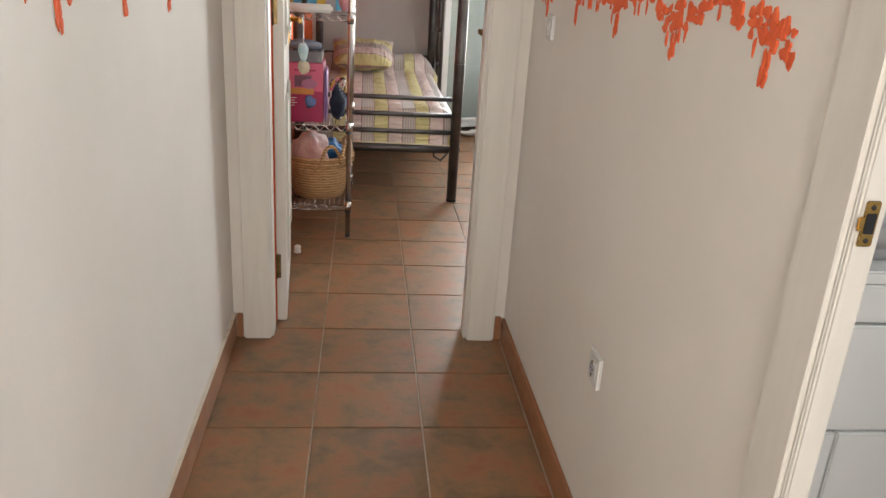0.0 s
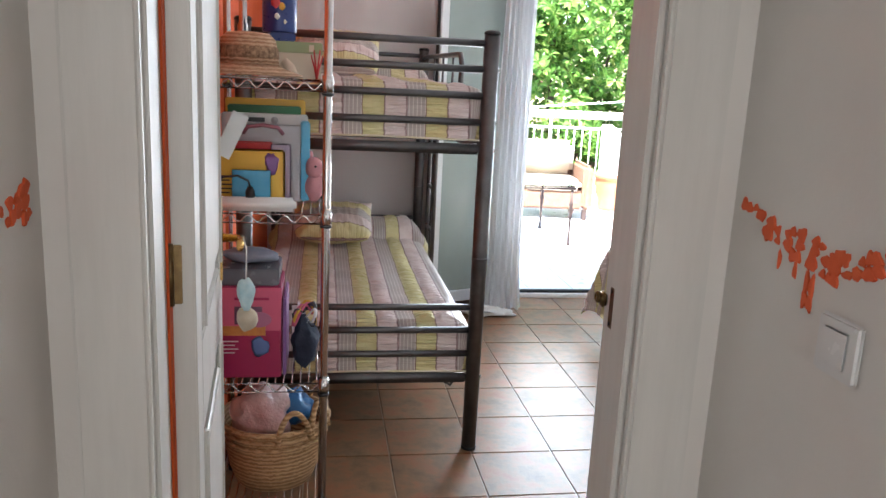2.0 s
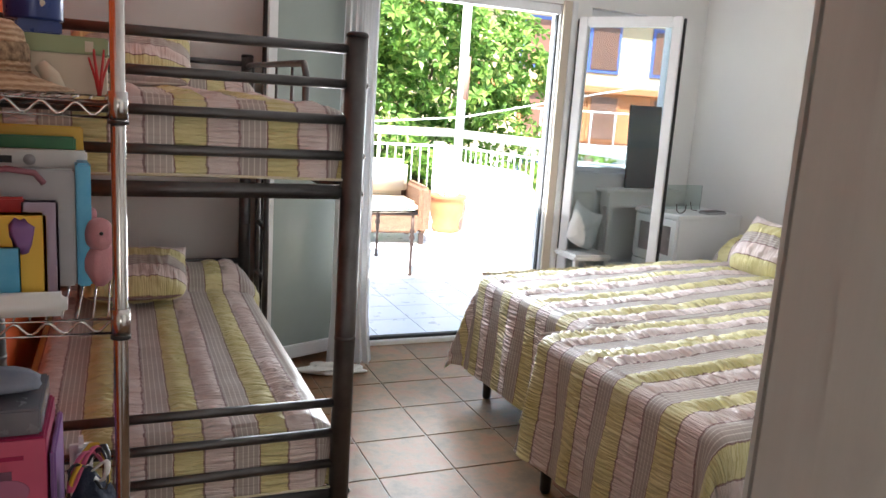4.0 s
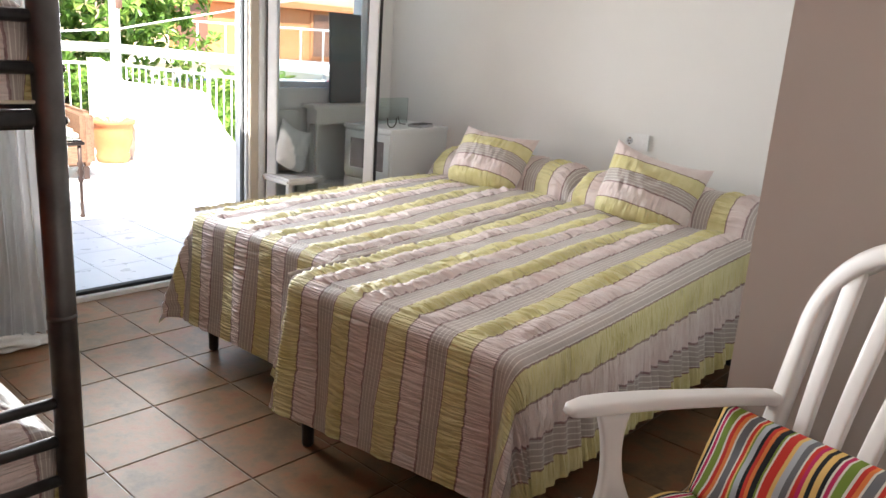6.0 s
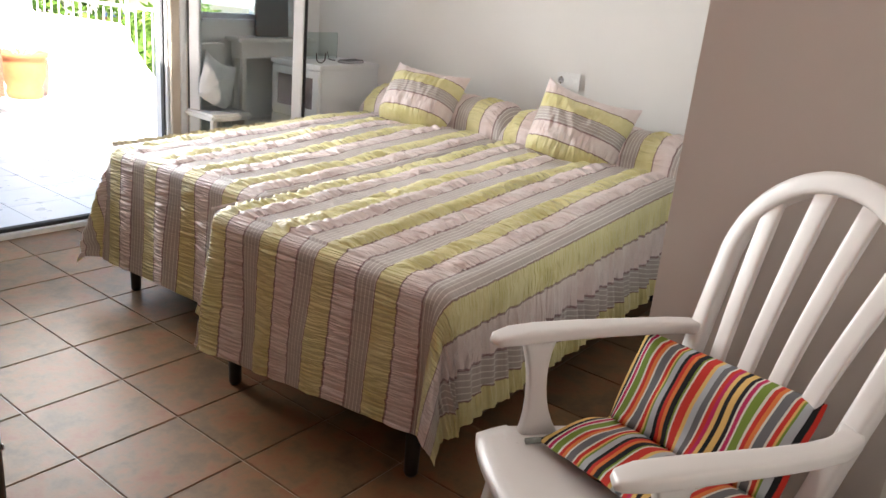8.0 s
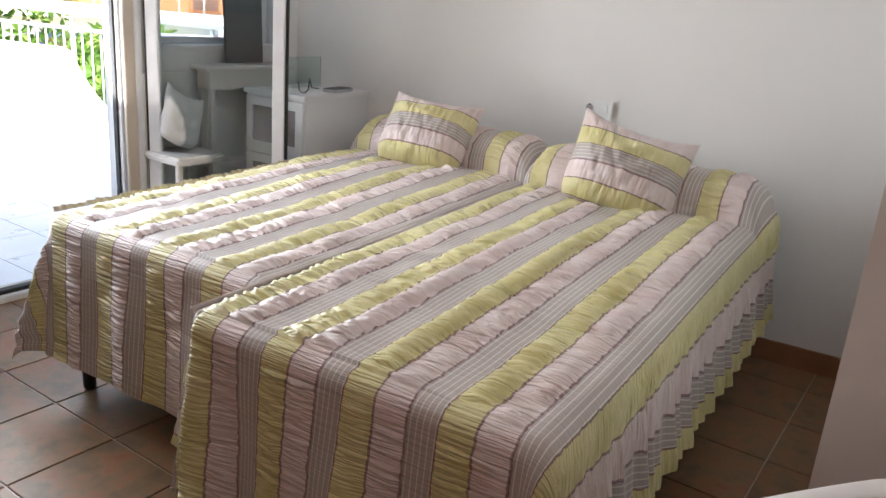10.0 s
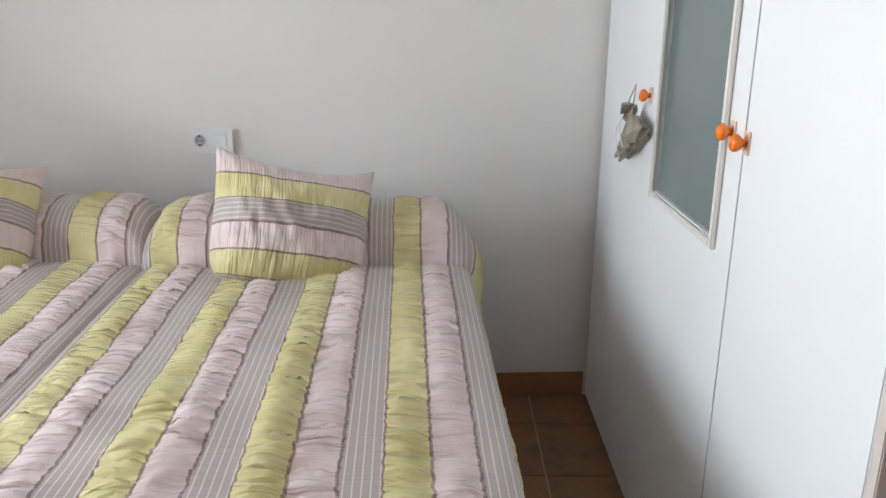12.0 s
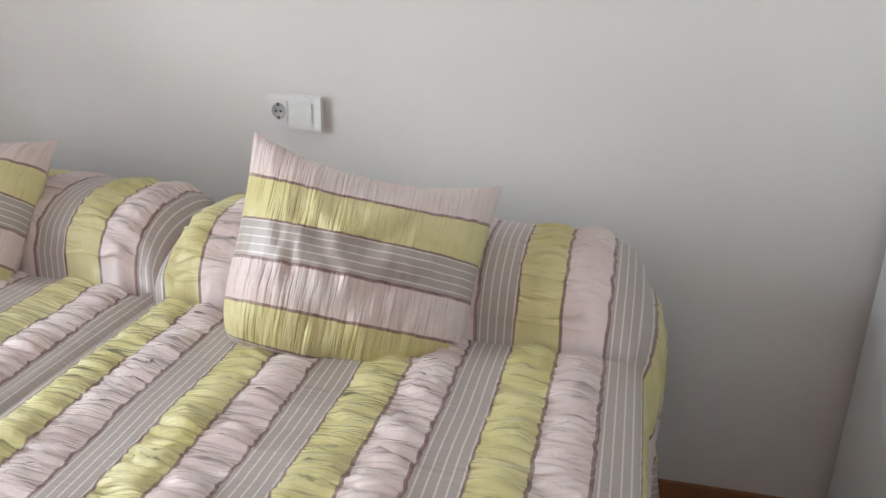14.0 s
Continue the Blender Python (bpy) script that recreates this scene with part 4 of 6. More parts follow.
def wall_plate(name, label, m, w, h, modules):
    """A rounded wall plate in its own xz plane; its face looks along -y."""
    p = thing(name, label, "socket" if "socket" in name else "switch", m)
    part("plate", bx((-w / 2, -0.009, -h / 2), (w / 2, 0, h / 2), SOCKET_W, 0.0044, 4), p)
    for kind, cx in modules:
        if kind == "socket":
            part("insert", bx((cx - 0.024, -0.0115, -0.026), (cx + 0.024, -0.0092, 0.026), SOCKET_W, 0.002), p)
            part("well", lathe([(0.019, 0), (0.0195, 0.0015), (0.0165, 0.0018), (0.016, 0.0008)], GREYP, 20), p, "grey recessed well", pose(cx, -0.0117, 0, 90, 0, 0))
            for s in (-0.0065, 0.0065):
                part("pin_hole", lathe([(0.0028, 0), (0.0028, 0.0012)], DARK, 10), p, "dark pin hole", pose(cx + s, -0.0128, 0, 90, 0, 0))
            for s in (-0.016, 0.016):
                part("earth_clip", bx((cx - 0.003, -0.0145, s - 0.004), (cx + 0.003, -0.0118, s + 0.004), BRASS), p)
        else:
            part("rocker", bx((cx - 0.022, -0.0125, -0.024), (cx + 0.022, -0.0092, 0.024), SOCKET_W, 0.002), p)
    return p


wall_plate("wall_socket", "white double plate with a socket and a switch above the beds", pose(east(5.205), 5.205, 0.986, 0, 0, -93.8), 0.164, 0.088, [("socket", -0.036), ("switch", 0.034)])
wall_plate("light_switch", "white rocker light switch on the corridor wall", pose(0.9245, 2.70, 1.186, 0, 0, -90), 0.080, 0.077, [("switch", 0.0)])
wall_plate("corridor_socket", "white wall socket low on the corridor wall", pose(0.9245, 1.89, 0.49, 0, 0, -90), 0.080, 0.084, [("socket", 0.0)])


fb = thing("fuse_box", "white fuse box cover high on the corridor wall", "fuse box", pose(0.925, 2.235, 1.463))
part("cover", bx((-0.014, -0.145, 0), (-0.0004, 0.145, 0.21), WALL, 0.004, 3), fb)
part("flap", bx((-0.019, -0.12, 0.03), (-0.0143, 0.12, 0.18), WALL, 0.002), fb)

# ---- painted orange border in the corridor ----


def paint_border(name, y0, y1, x, sgn, seed):
    """Dabs of thick orange paint in a ragged line with runs, a hair proud of the plaster."""
    rng = random.Random(seed)
    verts, faces = [], []

    def dab(y, z, ry, rz, drop=0.0):
        n = 11
        c = len(verts)
        lift = rng.uniform(0.0, 0.0022)
        ph = rng.uniform(0, 6)
        for lvl, k in ((0.0003, 1.0), (0.0016, 0.86)):
            for j in range(n):
                a = 2 * math.pi * j / n
                w = 1 + 0.22 * math.sin(3 * a + ph) + rng.uniform(-0.08, 0.08)
                zz = rz * math.sin(a) * w * k
                if math.sin(a) < -0.4:
                    zz -= drop
                verts.append((x + sgn * (lvl + (lift if k < 1 else 0)), y + ry * math.cos(a) * w * k * (0.5 if drop and math.sin(a) < -0.4 else 1), z + zz))
        for j in range(n):
            q = (c + j, c + (j + 1) % n, c + n + (j + 1) % n, c + n + j)
            faces.append(q if sgn > 0 else q[::-1])
        cap = tuple(c + n + j for j in range(n))
        faces.append(cap if sgn > 0 else cap[::-1])

    y = y0
    while y < y1:
        ph = (y * 2.9 + seed) % 1.0
        depth = 0.008 + 0.040 * max(0.0, 1 - abs(ph - 0.5) * 2.3)
        zt = 1.308 + 0.010 * math.sin(y * 13 + seed) + 0.006 * math.sin(y * 41)
        z = zt
        while z > zt - depth:
            if rng.random() < 0.9:
                r = rng.uniform(0.006, 0.0125)
                dab(y + rng.uniform(-0.006, 0.006), z + rng.uniform(-0.003, 0.003), r, r * rng.uniform(0.75, 1.25))
            z -= 0.016
        if abs(ph - 0.5) < 0.035:
            zb = zt - depth
            dab(y, zb - 0.012, 0.0045, 0.016)
            dab(y + 0.002, zb - 0.034, 0.0065, 0.014)
        elif rng.random() < 0.10:
            dab(y, zt - depth - 0.012, 0.004, 0.014)
        y += rng.uniform(0.010, 0.015) if rng.random() < 0.96 else 0.03
    tagged(new(name, mesh_from(verts, faces, PAINT, False)), "ragged dripping border dabbed in orange paint", "wall paint", kind="structure")


paint_border("trim_paint_east", 1.34, 2.955, 0.925, -1, 0.443)
paint_border("trim_paint_west", 0.2, 2.955, -0.085, 1, 0.853)

# ---- bunk bed ----
BX0, BX1, BY0, BY1 = -0.02, 0.908, 4.79, 6.80


def bunk_bed():
    b = thing("bunk_bed", "grey tubular steel bunk bed with two made-up mattresses", "bunk bed")
    for x, y in ((BX0 + 0.03, BY0), (BX1, BY0), (BX0 + 0.03, BY1), (BX1, BY1)):
        post = part("post", tube([(x, y, 0.004), (x, y, 1.655)], 0.030, GUNMETAL, 20), b)
        part("post_cap", lathe([(0.031, 0), (0.031, 0.008), (0.024, 0.014)], DARK, 20), post, "black end cap", pose(x, y, 1.6552))
        part("post_foot", lathe([(0.031, 0), (0.031, 0.012)], DARK, 20), post, "black rubber foot", pose(x, y, 0))
        part("post_sleeve", tube([(x, y, 0.80), (x, y, 0.812)], 0.0312, GUNMETAL, 20), post)
        for z in (1.228, 1.333, 1.528, 0.316):
            part("bolt", lathe([(0.008, 0), (0.008, 0.003), (0.005, 0.005)], CHROME, 10), post, "small steel bolt", pose(x + 0.0303, y - 0.004, z, 0, 90, 0))
    for y in (BY0, BY1):
        for z in (1.333, 1.432, 1.528, 1.622, 0.413, 0.512, 0.606):
            part("end_rail", tube([(BX0 + 0.058, y, z), (BX1 - 0.028, y, z)], 0.0135, GUNMETAL, 12), b)
        for z in (0.312, 1.232):
            part("end_bar", bx((BX0 + 0.058, y - 0.014, z - 0.02), (BX1 - 0.028, y + 0.014, z + 0.02), GUNMETAL, 0.007, 3, True), b)
    for x in (BX0 + 0.03, BX1):
        for z in (0.312, 1.232):
            part("side_bar", bx((x - 0.014, BY0 + 0.03, z - 0.022), (x + 0.014, BY1 - 0.03, z + 0.022), GUNMETAL, 0.006, 2, True), b)
    for z in (0.335, 1.255):
        part("slat_mesh", boxes([((BX0 + 0.05, y, z), (BX1 - 0.02, y + 0.05, z + 0.012)) for y in np.arange(BY0 + 0.08, BY1 - 0.1, 0.14)], GUNMETAL), b)
    # guard hoop of the upper bunk
    x = BX1
    g = part("guard_rail", tube([(x, 5.42, 1.252), (x, 5.42, 1.56), (x, 5.46, 1.60), (x, 6.70, 1.615), (x, 6.765, 1.61)], 0.0125, GUNMETAL, 12), b)
    for y in (5.66, 5.98, 6.30, 6.60):
        part("guard_bar", tube([(x, y, 1.252), (x, y, 1.604)], 0.006, GUNMETAL, 8), g)
    part("guard_bar", tube([(x, 5.425, 1.43), (x, 6.77, 1.43)], 0.009, GUNMETAL, 8), g)
    # ladder at the head end
    for y in (6.40, 6.66):
        part("ladder_stile", tube([(x + 0.045, y, 0.03), (x + 0.045, y, 1.20), (x + 0.035, y, 1.25)], 0.014, GUNMETAL, 12), b)
    for z in (0.32, 0.58, 0.84, 1.08):
        part("ladder_rung", tube([(x + 0.045, 6.41, z), (x + 0.045, 6.65, z)], 0.012, GUNMETAL, 10), b)
    part("trundle_hook", tube([(0.80, 5.02, 0.30), (0.81, 5.0, 0.22), (0.85, 4.98, 0.20), (0.89, 5.0, 0.24)], 0.007, GUNMETAL, 8), b)
    for z in (0.348, 1.268):
        part("mattress", bx((BX0 + 0.055, BY0 + 0.03, z), (BX1 - 0.03, BY1 - 0.03, z + 0.165), TOWEL, 0.04, 4, True), b)
    return b


bunk_bed()


def bunk_cover(top, seed, foot):
    # length along +y: the mesh's x axis turns to y
    W = 0.85
    me = cover_mesh(W, 1.93, top, 0.16, 0.05, foot, seed, 0.10, 0.33, ruffle=1.0, du=0.0045, dv=0.010, v0=0.03)
    c = thing("bunk_bedspread", "striped seersucker bedspread tucked round the bunk mattress", "bedspread", pose(BX1 - 0.026, BY0 + 0.04, 0, 0, 0, 90), "bunk bedspreads")
    part("cloth", me, c)
    part("hem_cord", tube([(-0.046, -0.02, top - foot + 0.004), (-0.046, W * 0.5, top - foot + 0.008), (-0.046, W + 0.02, top - foot + 0.004)], 0.004, FRILL, 8), c, "yellow hem cord")


bunk_cover(0.525, 21, 0.19)
bunk_cover(1.462, 22, 0.20)
cushion_at("ruffled striped cushion lying at the lower bunk's head", (0.36, 6.28, 0.665), (0.0, 0.27, 0.12), (1, 0, 0), 0.46, 0.40, 0.16, 4, "pillow", "bunk pillows")
cushion_at("ruffled striped cushion lying at the upper bunk's head", (0.36, 6.33, 1.60), (0.0, 0.27, 0.20), (1, 0, 0), 0.50, 0.42, 0.18, 5, "pillow", "bunk pillows")

# ---- chrome wire rack with its load ----
RX0, RX1, RY0, RY1 = -0.03, 0.305, 4.112, 4.66
SHELVES = (0.166, 0.569, 1.086, 1.462)


def wire_rack():
    r = thing("wire_rack", "chrome wire shelving rack crowded with toys and books", "shelf")
    for x in (RX0, RX1):
        for y in (RY0, RY1):
            p = part("post", tube([(x, y, 0.012), (x, y, 2.1)], 0.0125, CHROME, 14), r)
            part("foot", lathe([(0.010, 0), (0.013, 0.004), (0.013, 0.014)], DARK, 12), p, "black levelling foot", pose(x, y, 0))
            for z in SHELVES:
                part("sleeve", tube([(x, y, z - 0.028), (x, y, z + 0.018)], 0.0165, CHROME, 14), p)
                part("collar", tube([(x, y, z - 0.036), (x, y, z - 0.030)], 0.0175, DARK, 14), p, "black plastic collar")
    for z in SHELVES:
        s = part("shelf", tube([(RX0, RY0, z), (RX1, RY0, z), (RX1, RY1, z), (RX0, RY1, z)], 0.0035, CHROME, 6, True), r)
        part("lower_ring", tube([(RX0, RY0, z - 0.026), (RX1, RY0, z - 0.026), (RX1, RY1, z - 0.026), (RX0, RY1, z - 0.026)], 0.003, CHROME, 6, True), s)
        for (ax, ay), (bx_, by) in (((RX0, RY0), (RX1, RY0)), ((RX1, RY0), (RX1, RY1))):
            n = 48
            zig = [(ax + (bx_ - ax) * i / n, ay + (by - ay) * i / n, z - 0.013 + 0.010 * math.sin(i * 0.85)) for i in range(n + 1)]
            part("truss_wire", tube(zig, 0.0025, CHROME, 6), s)
        for x in np.linspace(RX0 + 0.02, RX1 - 0.02, 13):
            part("shelf_wire", tube([(x, RY0, z + 0.0035), (x, RY1, z + 0.0035)], 0.002, CHROME, 5), s)
    return r


wire_rack()
ZS = [z + 0.0058 for z in SHELVES]


def slab(name, label, category, lo, hi, material, rot=0.0, bevel=0.004, tilt=0.0):
    """A box-like thing standing on a shelf, turned about its own foot."""
    c = ((lo[0] + hi[0]) / 2, (lo[1] + hi[1]) / 2, lo[2])
    me = bx((lo[0] - c[0], lo[1] - c[1], 0), (hi[0] - c[0], hi[1] - c[1], hi[2] - lo[2]), material, bevel)
    return thing(name, label, category, pose(*c, tilt, 0, rot), "", me)


# top shelf
def straw_hat():
    h = thing("straw_hat", "woven straw hat with an openwork crown and cream trim", "hat", pose(0.075, 4.27, ZS[3], 0, 0, 20))
    part("brim", lathe([(0.06, 0.03), (0.10, 0.018), (0.155, 0.004), (0.158, 0.008), (0.10, 0.026), (0.085, 0.036)], HATSTRAW, 40), h)
    part("crown", lathe([(0.088, 0.034), (0.085, 0.07), (0.078, 0.105), (0.06, 0.122), (0.03, 0.126), (0.005, 0.120)], HATSTRAW, 36), h)
    holes = part("openwork_band", lathe([(0.0885, 0.052), (0.088, 0.058), (0.0866, 0.078), (0.0845, 0.084)], plain("openwork", (0.10, 0.055, 0.03), (0.45, 0.30, 0.18), 0.9, 0, 90), 36), h, "openwork straw band")
    part("tassel", tube([(0.10, -0.02, 0.05), (0.115, -0.03, 0.03), (0.122, -0.035, 0.005)], [0.012, 0.016, 0.018], CREAM, 8), h, "cream raffia tassel")


straw_hat()
bxs = slab("keepsake_box", "cream cardboard box with a sage green lid", "box", (0.13, 4.36, ZS[3]), (0.285, 4.52, ZS[3] + 0.075), CREAM)
part("lid", bx((-0.081, -0.083, 0.0755), (0.081, 0.083, 0.108), SAGE, 0.003), bxs, "sage green lid")
part("clasp", bx((0.04, -0.0845, 0.08), (0.055, -0.0832, 0.10), CREAM), bxs)
tb = slab("small_blue_box", "small blue box lying on the keepsake box", "box", (0.12, 4.40, ZS[3] + 0.1085), (0.20, 4.48, ZS[3] + 0.135), BLUE, 10)
tin = thing("blue_tin", "round dark blue tin with a red and yellow picture", "tin", pose(0.155, 4.44, ZS[3] + 0.136))
part("body", lathe([(0.052, 0), (0.053, 0.004), (0.053, 0.118), (0.052, 0.12)], BLUE, 28), tin)
part("tin_lid", lathe([(0.054, 0.1205), (0.0545, 0.14), (0.05, 0.144)], BLUE, 28), tin)
for a, z, r, mt in ((-100, 0.085, 0.014, RED), (-80, 0.075, 0.010, YELLOW), (-95, 0.045, 0.008, TOWEL), (-70, 0.03, 0.006, CREAM)):
    aa = radians(a)
    part("picture_mark", ball((0.053 * math.cos(aa), 0.053 * math.sin(aa), z), r, mt, (1, 0.15, 1.2), 0.3, 2, 2), tin)
coral = thing("red_coral_ornament", "small branching red ornament", "ornament", pose(0.272, 4.34, ZS[3]))
for i in range(6):
    a = i * 1.05
    part("branch", tube([(0, 0, 0), (0.006 * math.cos(a), 0.006 * math.sin(a), 0.03), (0.018 * math.cos(a), 0.014 * math.sin(a), 0.07 + 0.008 * (i % 3))], [0.004, 0.003, 0.002], RED, 6), coral)
torch = thing("telescope_tube", "upright chrome and black tube behind the hat", "tube", pose(0.035, 4.53, ZS[3]))
part("barrel", lathe([(0.017, 0), (0.017, 0.16), (0.013, 0.165), (0.013, 0.25)], CHROME, 18), torch)
part("grip", lathe([(0.015, 0.2502), (0.015, 0.33)], DARK, 18), torch, "black grip")

# second shelf: folders, books, plush, power strip
z2 = ZS[2]
slab("yellow_album", "orange-yellow album with a blue mark on its cover", "book", (-0.02, 4.505, z2), (0.235, 4.525, z2 + 0.305), YELLOW)
slab("green_folder", "dark green folder standing in the row", "folder", (-0.01, 4.475, z2), (0.222, 4.49, z2 + 0.285), GREEN)
wf = slab("white_ring_binder", "white document case standing upright", "binder", (-0.02, 4.40, z2), (0.245, 4.435, z2 + 0.262), TOWEL)
part("spine_bar", bx((-0.07, -0.0182, 0.236), (0.0, -0.0178, 0.25), DARK), wf, "dark printed mark")
part("spine_dot", lathe([(0.011, 0), (0.011, 0.0006)], GREYP, 16), wf, "", pose(0.03, -0.0178, 0.243, 90, 0, 0))
gf = slab("grey_case", "pale grey plastic case with a pink handle", "case", (0.0, 4.335, z2), (0.225, 4.365, z2 + 0.232), GREYP)
part("carry_handle", tube([(-0.06, -0.02, 0.205), (-0.045, -0.026, 0.225), (0.0, -0.03, 0.232), (0.045, -0.026, 0.225), (0.06, -0.02, 0.205)], 0.006, plain("dusty_pink", (0.40, 0.16, 0.20), (0.34, 0.13, 0.17), 0.4), 8), gf, "dusty pink handle")
slab("blue_edged_notebook", "white notebook with a blue edge", "notebook", (0.225, 4.33, z2), (0.252, 4.40, z2 + 0.245), CYAN, 4)
slab("red_book", "red hardback book in the row", "book", (-0.02, 4.275, z2), (0.145, 4.29, z2 + 0.185), RED)
slab("lilac_book", "pale lilac booklet beside the books", "book", (0.14, 4.262, z2), (0.2, 4.27, z2 + 0.182), plain("pale_lilac", (0.45, 0.38, 0.50), (0.42, 0.35, 0.47), 0.5))
yb = slab("yellow_picture_book", "yellow picture book with a purple mark", "book", (-0.03, 4.19, z2), (0.185, 4.20, z2 + 0.170), YELLOW, 0, 0.006)
part("cover_mark", ball((0.07, -0.0056, 0.128), 0.024, LILACP, (0.8, 0.04, 1.3), 0.5, 3, 2), yb, "purple cover picture")
for i in range(5):
    part("text_bar", bx((-0.085, -0.0058, 0.04 + i * 0.012), (-0.05 + 0.01 * (i % 3), -0.0052, 0.044 + i * 0.012), DARK), yb)
slab("blue_card", "small bright blue card with a pale sky picture", "card", (0.035, 4.172, z2), (0.145, 4.176, z2 + 0.112), CYAN)
plush = thing("pink_plush", "small pink plush animal sitting on the shelf", "soft toy", pose(0.268, 4.345, z2), "", None)
part("body", ball((0, 0, 0.046), 0.05, PINKSOFT, (0.6, 0.7, 0.95), 0.1, 1), plush)
part("head", ball((0.0, -0.012, 0.105), 0.034, PINKSOFT, (0.8, 0.9, 1.0), 0.08, 2), plush)
part("ear", ball((-0.012, 0.0, 0.142), 0.012, PINKSOFT, (0.7, 0.5, 1.2), 0, 0, 2), plush)
part("eye", ball((0.004, -0.043, 0.112), 0.004, DARK, (1, 1, 1), 0, 0, 2), plush, "black eye")
ps = thing("power_strip", "white power strip lying on the front edge of the shelf", "power strip", pose(0.055, 4.135, z2))
part("body", bx((-0.125, -0.022, 0.0), (0.165, 0.022, 0.038), PLASTIC_W, 0.010, 3, True), ps)
part("plug", lathe([(0.013, 0), (0.013, 0.018), (0.007, 0.03)], DARK, 14), ps, "black plug", pose(0.035, 0, 0.0383))
part("cable", tube([(0.035, 0, 0.066), (0.03, 0.0, 0.085), (0.0, -0.004, 0.10), (-0.04, -0.01, 0.095), (-0.075, -0.02, 0.05), (-0.085, -0.035, -0.02), (-0.082, -0.03, -0.14), (-0.086, -0.028, -0.2)], 0.0032, DARK, 8), ps, "black cable")

# third shelf: the pink toy box, a navy bag and odds and ends
z3 = ZS[1]
toy = slab("toy_box", "pink and magenta cardboard toy box with a picture window", "toy box", (-0.035, 4.15, z3), (0.178, 4.36, z3 + 0.285), MAGENTA)
part("upper_panel", bx((-0.1055, -0.1062, 0.15), (0.1055, -0.1051, 0.282), PINKC), toy, "pink upper panel")
part("picture", bx((-0.03, -0.1072, 0.17), (0.05, -0.1063, 0.225), plain("toy_picture", (0.10, 0.05, 0.08), (0.20, 0.09, 0.16), 0.5, 0, 40)), toy, "dark picture")
part("yellow_picture", bx((-0.10, -0.1075, 0.135), (0.06, -0.1064, 0.165), plain("ochre_print", (0.55, 0.24, 0.05), (0.45, 0.17, 0.05), 0.5, 0, 60)), toy, "ochre printed strip")
part("sticker", prism([(0.038 * math.cos(a), 0.024 * math.sin(a)) for a in np.linspace(0, 2 * math.pi, 25)[:-1]], 0.0012, plain("mauve_print", (0.42, 0.16, 0.28), (0.38, 0.14, 0.25), 0.4), pose(0.04, -0.1075, 0.185, 90, 0, 0)), toy, "oval mauve sticker")
part("tag_picture", ball((0.045, -0.1068, 0.10), 0.026, plain("blue_print", (0.10, 0.17, 0.38), (0.08, 0.13, 0.30), 0.5), (1, 0.05, 1.2), 0.5, 6, 2), toy, "blue printed figure")
for i in range(4):
    part("text_bar", bx((-0.095, -0.1066, 0.115 - i * 0.012), (-0.02 - 0.01 * (i % 2), -0.1058, 0.118 - i * 0.012), TOWEL), toy)
part("title_bar", bx((-0.03, -0.1075, 0.245), (0.07, -0.1063, 0.253), MAGENTA), toy)
slab("clear_box", "smoky clear plastic box on the toy box", "box", (-0.035, 4.16, z3 + 0.2855), (0.17, 4.35, z3 + 0.335), plain("smoky_plastic", (0.13, 0.14, 0.17), (0.17, 0.18, 0.21), 0.25))
grey_toy = thing("grey_plush", "pale grey-blue soft toy lying on the box", "soft toy", pose(0.08, 4.26, z3 + 0.3355), "", ball((0, 0, 0.022), 0.08, plain("greyblue_plush", (0.22, 0.25, 0.33), (0.28, 0.31, 0.38), 0.95, 0, 30, 200, 0.4, 0.003), (1.05, 0.7, 0.30), 0.25, 5))
slab("purple_folder", "thin purple folder beside the toy box", "folder", (0.182, 4.16, z3), (0.192, 4.36, z3 + 0.25), LILACP)
navy = thing("navy_bag", "crumpled navy blue cloth bag", "bag", pose(0.247, 4.25, z3), "", ball((0, 0, 0.077), 0.09, NAVYCLOTH, (0.5, 0.85, 0.88), 0.45, 9))
odd = thing("bundle_of_ribbons", "tangle of black, pink and yellow ribbons", "ribbons", pose(0.245, 4.23, z3 + 0.148))
for i, mt in enumerate((DARK, PINKC, YELLOW, DARK, TOWEL)):
    pts = [(0.034 * math.cos(a + i), 0.045 * math.sin(a * 1.3 + i * 2), 0.03 + 0.028 * math.sin(a * 2 + i)) for a in np.linspace(0, 4.5, 14)]
    part("ribbon", tube(pts, 0.006, mt, 6, flat=(1, 0.4)), odd)
slab("white_bottle", "small white plastic bottle", "bottle", (0.20, 4.38, z3), (0.245, 4.425, z3 + 0.17), PLASTIC_W, 0, 0.018)

